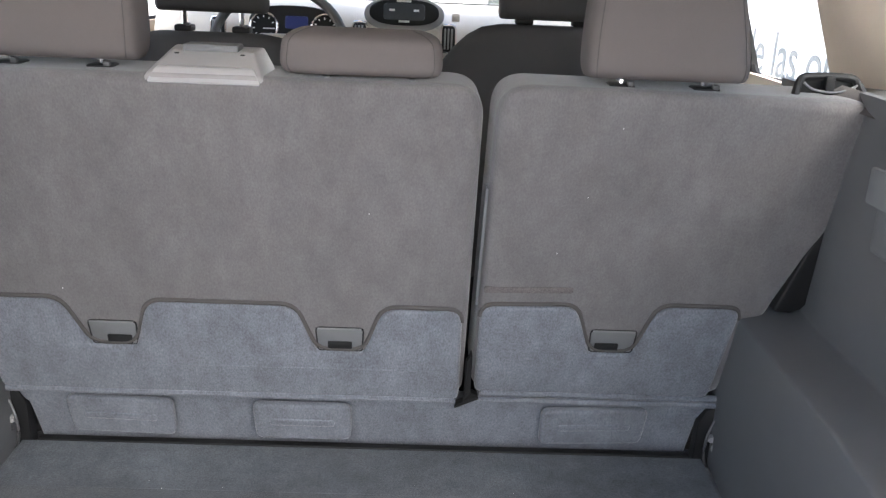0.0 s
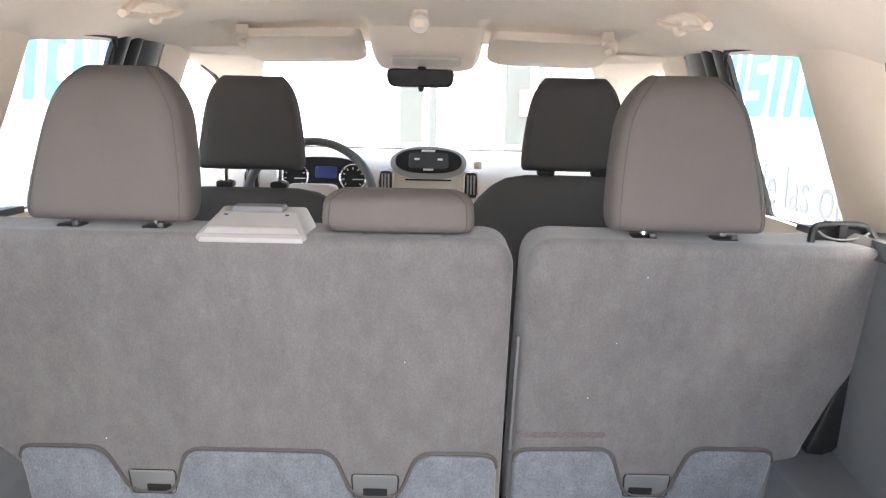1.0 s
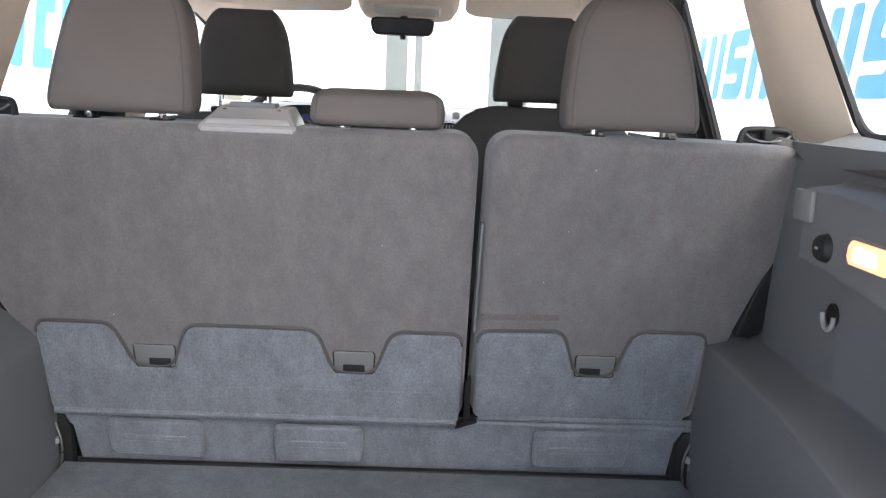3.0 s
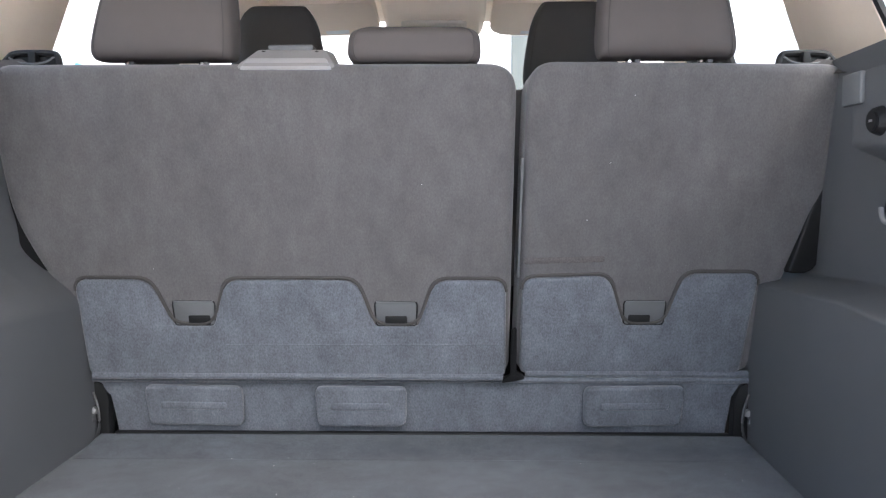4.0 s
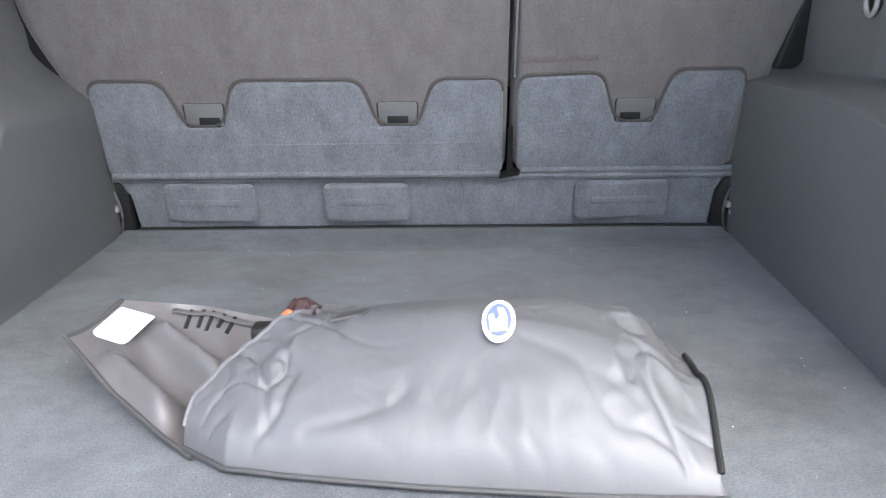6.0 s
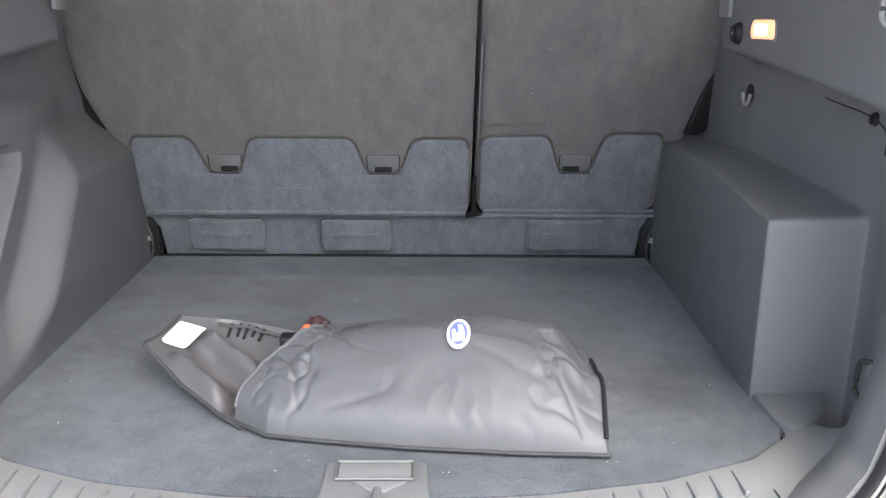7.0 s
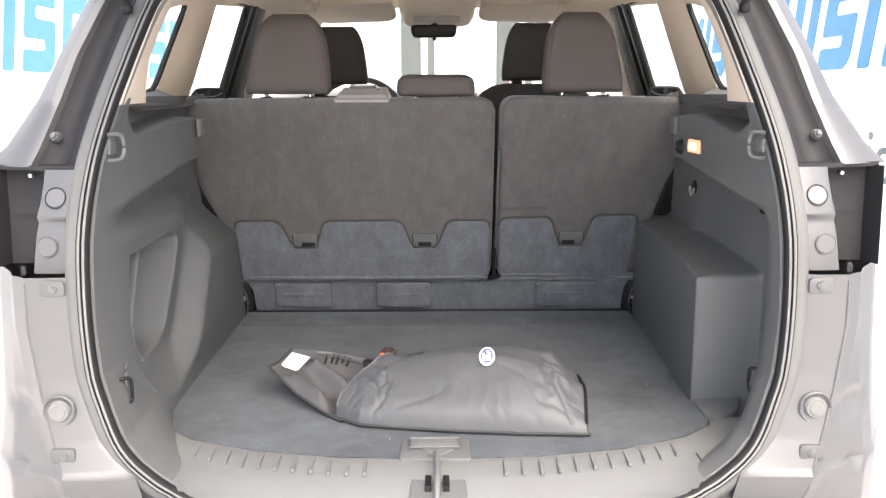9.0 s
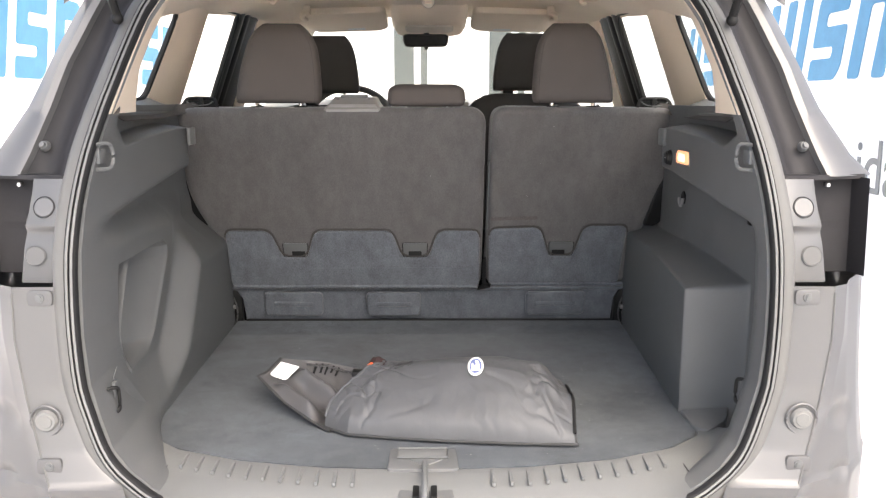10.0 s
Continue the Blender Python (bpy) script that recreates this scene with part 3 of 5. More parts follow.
def body_section(z):
    """Cross-section (x, y) of the rear corner from the opening to the flank."""
    w, y = open_w(z) + 0.034, open_y(z) + 0.006
    if z < 0.70:
        w, y = lerp(z, (0.3, 0.60, 0.70), (0.46, 0.48, open_w(0.70) + 0.034)), -1.130
    c = max(w + 0.02, lerp(z, (0.641, 0.686, 0.773, 0.848, 0.943, 1.02), (0.600, 0.620, 0.649, 0.668, 0.684, 0.687)))
    return [(w, y), (w + 0.010, y - 0.004), (c - 0.004, y - 0.006), (c, y - 0.007), (c + 0.003, y - 0.002), (c + 0.03, y + 0.016), (0.738, y + 0.052), (0.785, y + 0.11), (0.83, y + 0.19), (0.86, -0.70), (0.88, -0.45), (0.90, 0.3), (0.90, 1.4)]


def dented(z):
    """The section with more points and the two pressed dents below the lamp."""
    out = body_section(z)
    flat = [(a, lerp(a, [p[0] for p in out[5:9]], [p[1] for p in out[5:9]])) for a in [out[5][0] + (out[8][0] - out[5][0]) * i / 28 for i in range(29)]]
    dent = lambda a: sum(d * math.exp(-(((a - 0.722) / w) ** 2 + ((z - c) / h) ** 2) ** 1.6) for c, w, h, d in ((0.800, 0.030, 0.021, 0.014), (0.703, 0.022, 0.014, 0.010)))
    return out[:5] + [(a, b + dent(a)) for a, b in flat] + out[9:]


for sx in (1, -1):
    bm = B()
    zs = [0.30, 0.42, 0.55, 0.62] + [0.64 + 0.0065 * i for i in range(61)]
    loft(bm, [[Vector((sx * x, y, z)) for x, y in dented(z)] for z in zs], closed=False, caps=False)
    part("quarter_panel", bm, PAINT, car, sharp=40)
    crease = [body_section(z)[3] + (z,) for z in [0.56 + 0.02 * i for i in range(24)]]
    # pale bead paints the highlight that runs along the crease
    part("crease_highlight", sweep(B(), [(sx * x, y - 0.0005, z) for x, y, z in crease], 0.0018, 6), FLANGE_AND_GLINT, car, "pale bead for the highlight along the panel crease")
    # lamp seat above it: pale strip and dark recess
    bm = B()
    zs = [1.032, 1.06, 1.09, 1.10, 1.108, 1.112, 1.116, 1.12, 1.124, 1.128, 1.133, 1.15, 1.18, 1.205]
    def strip(z):
        w, y = open_w(z) + 0.032, open_y(z) + 0.012 + 0.013 * ease(z, 1.130, 1.114)
        o = lerp(z, (1.03, 1.06, 1.10, 1.13, 1.16, 1.205), (0.684, 0.681, 0.677, 0.672, 0.665, 0.664))
        return [(w, y), (w + 0.006, y), (o - 0.006, y + 0.002), (o, y + 0.006)]
    loft(bm, [[Vector((sx * x, y, z)) for x, y in strip(z)] for z in zs], closed=False, caps=False)
    part("lamp_strip", bm, PAINT, car, sharp=40)
    bm = B()
    def recess(z):
        o = strip(z)[-1]
        e = lerp(z, (1.03, 1.205), (0.762, 0.758))
        return [(o[0], o[1]), (o[0] + 0.004, o[1] + 0.05), (0.71, -0.955), (e, -0.955), (e + 0.01, -1.0)]
    loft(bm, [[Vector((sx * x, y, z)) for x, y in recess(z)] for z in zs], closed=False, caps=False)
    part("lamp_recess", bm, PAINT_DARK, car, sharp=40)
    # folded metal ledge closing the top of the lamp seat
    w, y = open_w(1.206) + 0.040, open_y(1.206) + 0.012
    ledge = [(w, y + 0.001), (0.664, y + 0.007), (0.700, y + 0.022), (0.772, y + 0.045), (0.80, y + 0.12), (0.80, y + 0.20), (0.72, y + 0.20), (0.70, y + 0.06), (w, y + 0.06)]
    bm = B()
    loft(bm, [[Vector((sx * a, b, z)) for a, b in ledge] for z in (1.2025, 1.2105)])
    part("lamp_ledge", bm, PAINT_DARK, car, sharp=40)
    # outer pillar above the lamp
    bm = B()
    zs = [1.208 + 0.392 * i / 24 for i in range(25)]
    def gutter(z):
        w, y = open_w(z) + 0.037, open_y(z) + 0.004
        o = lerp(z, (1.208, 1.245, 1.325, 1.40, 1.447, 1.495, 1.6), (0.690, 0.676, 0.655, 0.640, 0.624, 0.609, 0.575))
        return [(w - 0.003, y + 0.006), (w + 0.008, y + 0.014), (w + 0.018, y + 0.026), (w + 0.028, y + 0.042), (w + 0.040, y + 0.050), (o - 0.014, y + 0.052), (o, y + 0.04)]
    loft(bm, [[Vector((sx * x, y, z)) for x, y in gutter(z)] for z in zs], closed=False, caps=False)
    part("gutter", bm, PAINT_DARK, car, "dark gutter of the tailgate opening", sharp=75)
    bm = B()
    def shoulder(z):
        o = gutter(z)[-1]
        e = lerp(z, (1.208, 1.24, 1.325, 1.40, 1.447, 1.495, 1.6), (0.785, 0.755, 0.712, 0.690, 0.676, 0.660, 0.625))
        return [o, (o[0] + 0.006, o[1] - 0.012), (o[0] + 0.02, o[1] - 0.014), (e, o[1] + 0.02), (e + 0.02, o[1] + 0.06), (max(e + 0.03, glass_x(z) + 0.035), o[1] + 0.22)]
    loft(bm, [[Vector((sx * x, y, z)) for x, y in shoulder(z)] for z in zs], closed=False, caps=False)
    part("rear_pillar", bm, PAINT, car, sharp=40)

# outer roof skin
bm = B()
sheet(bm, lambda u, v: Vector(((-0.68 + 1.36 * u), -0.80 + 2.1 * v, roof_z(-0.6 + 1.2 * u, -0.80 + 2.1 * v) + 0.05)), 24, 20, 0.01, (0, 0, 1))
part("roof", bm, PAINT, car)
bm = B()
box(bm, -0.78, 0.78, -1.29, -1.20, 0.30, 0.60, 0.03, seg=3)
part("bumper", bm, PAINT_DARK, car)
bm = B()
box(bm, -0.60, 0.60, -1.245, -1.19, 0.56, 0.632, 0.012, seg=3)
part("tail_sill", bm, PAINT, car)
bm = B()
sheet(bm, lambda u, v: Vector(((-0.80 + 1.6 * u) * (1 - 0.06 * v), 2.02 + 0.98 * v, 1.235 - 0.05 * v - 0.20 * v ** 4 - 0.06 * abs(2 * u - 1) ** 3)), 24, 16, 0.01, (0, 0, -1))
part("bonnet", bm, PAINT, car)
bm = B()
sheet(bm, lambda u, v: Vector((-0.84 + 1.68 * u, 3.02 - 0.25 * abs(2 * u - 1) ** 4 + 0.10 * math.sin(math.pi * v), 0.28 + 0.70 * v)), 24, 10, 0.02, (0, -1, 0))
part("front_bumper", bm, PAINT, car)
for sx in (1, -1):
    bm = B()
    sheet(bm, lambda u, v: Vector((sx * (0.89 - 0.02 * v), -0.45 + 3.2 * u, 0.28 + 0.95 * v)), 6, 4, 0.03, (-sx, 0, 0))
    part("flank", bm, PAINT, car)
    bm = B()
    sheet(bm, lambda u, v: Vector((sx * (0.772 + 0.112 * v), -0.45 + 3.2 * u, 1.256 - 0.035 * v - 0.022 * v ** 3 - 0.10 * ease(u, 0.78, 1.0))), 24, 6, 0.01, (0, 0, -1))
    part("shoulder", bm, PAINT, car, "painted shoulder below the side windows")
bm = B()
box(bm, -0.80, 0.80, -1.05, 2.6, 0.22, 0.30)
part("underbody", bm, PLASTIC_BLACK, car)
for sx in (1, -1):
    for y in (-0.45, 2.2):
        bm = B()
        disc(bm, (sx * 0.80, y, 0.35), (1, 0, 0), 0.35, 0.22, 32)
        part("wheel", bm, RUBBER, car)


# ---- raised tailgate over the opening ----
gate = thing("tailgate", "raised grey tailgate above the boot opening", "tailgate", (0, -0.80, 1.72))
bm = B()
sheet(bm, lambda u, v: Vector(((-0.62 + 1.24 * u) * (1 - 0.06 * v), -0.80 - 1.0 * v, 1.715 + 0.30 * v + 0.05 * math.sin(math.pi * v) - 0.03 * (2 * u - 1) ** 2)), 16, 16, 0.05, (0, 0.2, 1))
g0 = part("panel", bm, PLASTIC, None)
own(gate, [g0])
for sx in (-1, 1):
    strut = thing("gas_strut", "black gas strut with a ball joint at the opening", "gas strut", (sx * 0.552, -0.88, 1.48))
    s0 = part("rod", sweep(B(), [(sx * 0.552, -0.885, 1.485), (sx * 0.56, -1.22, 1.90)], 0.008, 10), PLASTIC_BLACK, None)
    bm = B()
    bmesh.ops.create_uvsphere(bm, u_segments=14, v_segments=10, radius=0.011, matrix=Matrix.Translation((sx * 0.552, -0.885, 1.48)))
    s1 = part("ball_joint", bm, PLASTIC_BLACK, None)
    s2 = part("stud", sweep(B(), [(sx * 0.552, -0.885, 1.48), (sx * 0.560, -0.845, 1.476)], 0.005, 8), STEEL, None)
    own(strut, [s0, s1, s2])

# ---- fittings on the body ----
def at_body(z, x):
    """Depth of the rear corner panel at a height and half width."""
    sec = body_section(z)
    return lerp(x, [p[0] for p in sec[:9]], [p[1] for p in sec[:9]])


for sx in (-1, 1):
    y = at_body(0.808, 0.634)
    b0 = part("bump_stop", disc(disc(B(), (sx * 0.634, y - 0.005, 0.808), (0, -1, 0), 0.019, 0.006, 28, 0.003), (sx * 0.634, y - 0.008, 0.808), (0, -1, 0), 0.013, 0.003, 20, 0.002), STOP_RUBBER, car, "pale rubber bump stop")
    part("stop_cup", sweep(B(), [(sx * 0.634 + 0.026 * math.cos(a), y - 0.003, 0.808 + 0.026 * math.sin(a)) for a in (2 * math.pi * i / 24 for i in range(24))], 0.0022, 6, closed=True), PAINT, car)
    for z, x, lab in ((1.012, 0.642, "upper bracket"), (0.735, 0.628, "lower bracket")):
        y = at_body(z, x)
        bm = B()
        slab(bm, rounded([(sx * (x - 0.022), z - 0.014), (sx * (x + 0.02), z - 0.014), (sx * (x + 0.02), z + 0.013), (sx * (x - 0.022), z + 0.013)], 0.008, 3), lambda a, b, d: Vector((a, y - 0.003 + d, b)), 0.008, 0.002, 2)
        br = part("bracket", bm, PAINT, car, "painted metal bracket with a screw")
        part("screw", disc(disc(B(), (sx * (x - 0.002), y - 0.004, z), (0, -1, 0), 0.008, 0.003, 18, 0.001), (sx * (x - 0.002), y - 0.006, z), (0, -1, 0), 0.004, 0.003, 10), PLASTIC, br)
    for z, x in ((1.159, 0.640), (1.077, 0.657)):
        depth = lambda h: lerp(x, [p[0] for p in strip(h)], [p[1] for p in strip(h)])
        y, rise = depth(z), (depth(z + 0.012) - depth(z - 0.012)) / 0.024
        part("plug", disc(B(), (sx * x, y - 0.0012, z), (0, -1, rise), 0.0165, 0.002, 28, 0.001), PAINT, car, "round body plug")
        part("plug_ring", sweep(B(), [(sx * x + 0.0172 * math.cos(a), y - 0.0016 + rise * 0.0172 * math.sin(a), z + 0.0172 * math.sin(a)) for a in (2 * math.pi * i / 28 for i in range(28))], 0.0008, 6, closed=True), PAINT_DARK if z > 1.1 else PAINT, car)
    part("gutter_plug", disc(disc(B(), (sx * 0.664, open_y(1.258) + 0.040, 1.258), (0, -1, 0.3), 0.010, 0.010, 16, 0.003), (sx * 0.664, open_y(1.258) + 0.034, 1.260), (0, -1, 0.3), 0.006, 0.008, 12, 0.002), PLASTIC, car, "grey rubber plug")
    part("lamp_screw", disc(B(), (sx * 0.712, -0.962, 1.190), (0, -1, 0), 0.0035, 0.01, 12), STEEL, car)
    # wrap-round tail lamp on the flank
    lamp = [Vector((sx * x, y, z)) for x, y, z in ((0.800, -0.900, 1.04), (0.798, -0.900, 1.205), (0.842, -0.76, 1.21), (0.842, -0.76, 1.04))]
    bm = B()
    sheet(bm, lambda u, v: lamp[0].lerp(lamp[3], u).lerp(lamp[1].lerp(lamp[2], u), v) + Vector((sx * 0.02 * math.sin(math.pi * u), 0, 0)), 8, 8, 0.02, (-sx, 0.3, 0))
    part("tail_lamp", bm, RED, car, "red tail lamp lens")


# ---- rear seat ----
def on_seat(a, b, d):
    """A point on the back of the rear seat, b its height, d the depth into the seat; the narrow part leans less."""
    return Vector((a, seat_y(b) + d + 0.06 * (1.32 - b) * ease(a, 0.154, 0.158), b + 0.02 * d))


def plate(outline, radius, proud, thick, bevel=0.003, n=4, seg=2):
    """A thin piece lying on the back of the seat."""
    return slab(B(), rounded(outline, radius, n), lambda a, b, d: on_seat(a, b, d - proud), thick, bevel, seg)


def padded(outline, radius, proud, thick, r, n=5):
    """A carpet piece with a rolled edge lying on the back of the seat."""
    return cushion(B(), rounded(outline, radius, n), lambda a, b, d: on_seat(a, b, d - proud), thick, r, 4)


def backrest(outline, radii, label):
    bm = B()
    cushion(bm, rounded(outline, radii, 8), on_seat, 0.12, 0.022, 6)
    return part("backrest", bm, FABRIC, rear_seat, label, sharp=40)


rear_seat = thing("rear_bench", "split rear bench seen from behind, dark grey fabric back", "car seat")
wide = [(0.151, 0.815), (0.152, 1.318), (-0.655, 1.316), (-0.657, 1.185), (-0.650, 1.09), (-0.624, 1.02), (-0.596, 0.965), (-0.566, 0.815)]
narrow = [(0.655, 1.317), (0.168, 1.321), (0.164, 0.815), (0.566, 0.815), (0.594, 0.965), (0.614, 1.03), (0.646, 1.12), (0.656, 1.20)]
seat_wide = backrest(wide, [0.03, 0.045, 0.045, 0.05, 0.05, 0.05, 0.05, 0.03], "wide part of the folding seat back")
seat_narrow = backrest(narrow, [0.045, 0.045, 0.03, 0.03, 0.05, 0.05, 0.05, 0.05], "narrow part of the folding seat back")

T, TN, N = 0.983, 0.990, 0.905
wide_edge = [(0.142, T), (0.026, T), (-0.001, N), (-0.072, N), (-0.100, T), (-0.314, T), (-0.338, N), (-0.404, N), (-0.436, T), (-0.560, T)]
narrow_edge = [(0.555, TN + 0.004), (0.432, TN + 0.004), (0.407, N), (0.341, N), (0.312, TN), (0.170, TN - 0.005)]
flap_wide = part("carpet_flap", padded([(0.145, 0.815)] + wide_edge + [(-0.556, 0.815)], [0.016, 0.024, 0.028, 0.006, 0.006, 0.028, 0.028, 0.006, 0.006, 0.032, 0.024, 0.016], 0.008, 0.012, 0.008), CARPET, seat_wide, "blue-grey carpet flap with cut-outs", sharp=40)
flap_narrow = part("carpet_flap", padded([(0.545, 0.815)] + narrow_edge + [(0.170, 0.815)], [0.016, 0.020, 0.032, 0.006, 0.006, 0.028, 0.020, 0.016], 0.008, 0.012, 0.008), CARPET, seat_narrow, "blue-grey carpet flap with a cut-out", sharp=40)
for cx, owner, slot in ((-0.369, seat_wide, 0.008), (-0.037, seat_wide, 0.000), (0.374, seat_narrow, -0.008)):
    pl = part("latch_plate", plate([(cx - 0.032, N - 0.002), (cx + 0.032, N - 0.002), (cx + 0.034, 0.9455), (cx - 0.034, 0.9455)], 0.005, 0.0025, 0.005, 0.002), PLASTIC, owner, "dark plastic child-seat anchor plate")
    # black outline paints the shade round the recessed plate
    part("plate_shade_line", sweep(B(), [on_seat(a, b, -0.002) for a, b in rounded([(cx - 0.033, N), (cx + 0.033, N), (cx + 0.035, 0.946), (cx - 0.035, 0.946)], 0.006, 3)], 0.0014, 6, closed=True), PLASTIC_BLACK, owner)
    # pale bar paints the highlight on the plate's upper lip
    part("plate_lip_glint", sweep(B(), [on_seat(cx - 0.032, 0.9455, -0.0045), on_seat(cx + 0.032, 0.9455, -0.0045)], 0.0014, 6), SILL, owner, "pale bar for the highlight on the anchor plate's lip")
    part("anchor_slot", plate([(cx + slot - 0.018, N + 0.001), (cx + slot + 0.018, N + 0.001), (cx + slot + 0.018, 0.922), (cx + slot - 0.018, 0.922)], 0.002, 0.0040, 0.003, 0.001), PLASTIC_BLACK, owner, "dark anchor slot")
part("pressed_line", sweep(B(), [on_seat(-0.32, 0.872, -0.0072), on_seat(0.05, 0.8735, -0.0076), on_seat(0.132, 0.874, -0.0072)], 0.0018, 6), CARPET, flap_wide, "faint pressed line in the carpet")
# worn mark in the cloth
part("pressed_mark", plate([(0.172, 1.008), (0.302, 1.012), (0.302, 1.022), (0.172, 1.018)], 0.003, 0.0015, 0.003, 0.001), FABRIC_WORN, seat_narrow, "darker pressed band in the cloth")
for owner, x0, x1 in ((seat_wide, -0.55, 0.14), (seat_narrow, 0.18, 0.56)):
    part("lip", sweep(B(), [on_seat(x0, 0.8165, -0.006), on_seat(x1, 0.8165, -0.006)], 0.006, 8), CARPET, owner)
part("edge_strip", plate([(0.161, 0.985), (0.165, 0.985), (0.166, 1.178), (0.162, 1.178)], 0.0015, 0.0005, 0.02, 0.001), PLASTIC, seat_narrow, "grey plastic edge strip")
# black T stands in for the dark of the open seat split
part("seat_split_shade", plate([(0.138, 0.808), (0.178, 0.808), (0.176, 0.816), (0.164, 0.822), (0.162, 0.90), (0.152, 0.90), (0.152, 0.822), (0.140, 0.816)], 0.002, 0.018, 0.014, 0.001), PLASTIC_BLACK, seat_wide, "black piece for the shade in the gap between the seat backs")


def strip_at(a, b, d):
    return Vector((a, seat_y(0.815) + 0.006 + (0.808 - b) * 0.30 + d + 0.018 * ease(a, 0.15, 0.55) + 0.010 * ease(-a, 0.25, 0.55), b))


bm = B()
slab(bm, rounded([(-0.528, 0.655), (0.532, 0.655), (0.536, 0.788), (0.562, 0.808), (-0.562, 0.808), (-0.534, 0.788)], 0.012, 3), strip_at, 0.02, 0.006, 3)
strip_low = part("lower_panel", bm, CARPET, rear_seat, "blue-grey carpet strip with stamped pads")
for x0, x1 in ((-0.465, -0.308), (-0.172, -0.028), (0.285, 0.447)):
    o = rounded([(x0 - 0.004, 0.722), (x1 + 0.004, 0.722), (x1 + 0.006, 0.796), (x0 - 0.006, 0.796)], 0.014, 4)
    pad = part("stamped_pad", cushion(B(), o, lambda a, b, d: strip_at(a, b, d - 0.011), 0.014, 0.007, 4), CARPET, strip_low, "raised pressed pad")
    i = rounded([(x0 + 0.020, 0.752), (x1 - 0.020, 0.752), (x1 - 0.020, 0.768), (x0 + 0.020, 0.768)], 0.007, 3)
    part("pad_groove", cushion(B(), i, lambda a, b, d: strip_at(a, b, d - 0.0135), 0.006, 0.005, 3), CARPET, pad)
# black strip stands in for the shade between carpet strip and floor
part("floor_gap_shade", box(B(), -0.525, 0.53, -0.072, -0.058, 0.690, 0.7125, 0.001), PLASTIC_BLACK, strip_low, "black strip for the shade in the gap above the floor")
# unseen black boards added so the gaps beside the strip stay dark
part("gap_backing", box(B(), -0.64, 0.64, 0.10, 0.12, 0.55, 0.95), PLASTIC_BLACK, rear_seat)
part("gap_base", box(B(), -0.64, 0.64, -0.06, 0.12, 0.60, 0.64), PLASTIC_BLACK, rear_seat)
part("panel_lip", sweep(B(), [strip_at(-0.565, 0.806, -0.004), strip_at(0.565, 0.806, -0.004)], 0.005, 8), CARPET, strip_low)
for sx in (-1, 1):
    bm = B()
    slab(bm, rounded([(sx * 0.533, 0.69), (sx * 0.578, 0.69), (sx * 0.582, 0.80), (sx * 0.548, 0.80), (sx * 0.536, 0.775)], 0.006, 3), lambda a, b, d: Vector((a, -0.072 + d, b)), 0.02, 0.003)
    hinge = part("hinge", bm, PLASTIC_BLACK, rear_seat, "black steel seat hinge")
    part("hinge_loop", sweep(B(), smooth_path([(sx * 0.560, -0.078, 0.785), (sx * 0.548, -0.086, 0.760), (sx * 0.545, -0.088, 0.730), (sx * 0.552, -0.086, 0.706), (sx * 0.566, -0.08, 0.700)], 4), 0.0024, 8), STEEL_DARK, hinge)
    part("hinge_arm", sweep(B(), [(sx * 0.570, -0.080, 0.775), (sx * 0.558, -0.084, 0.735), (sx * 0.566, -0.08, 0.708)], 0.004, 8), STEEL_DARK, hinge)
    part("hinge_bolt", disc(B(), (sx * 0.556, -0.082, 0.752), (0, -1, 0), 0.007, 0.008, 12, 0.002), PLASTIC_GREY, hinge)
for owner, pts in ((seat_wide, wide_edge), (seat_narrow, narrow_edge)):
    line = rounded([(pts[0][0], 0.8)] + pts + [(pts[-1][0], 0.8)], 0.022, 5)
    line = [p for p in line if p[1] > N - 0.01]
    # dark line paints the shade where cloth meets the flap's edge
    part("flap_edge_shade", sweep(B(), [on_seat(a, b + 0.003, -0.0015) for a, b in line], 0.0034, 6), SEAM_AND_SHADE, owner, "dark line for the shade along the carpet flap's edge")


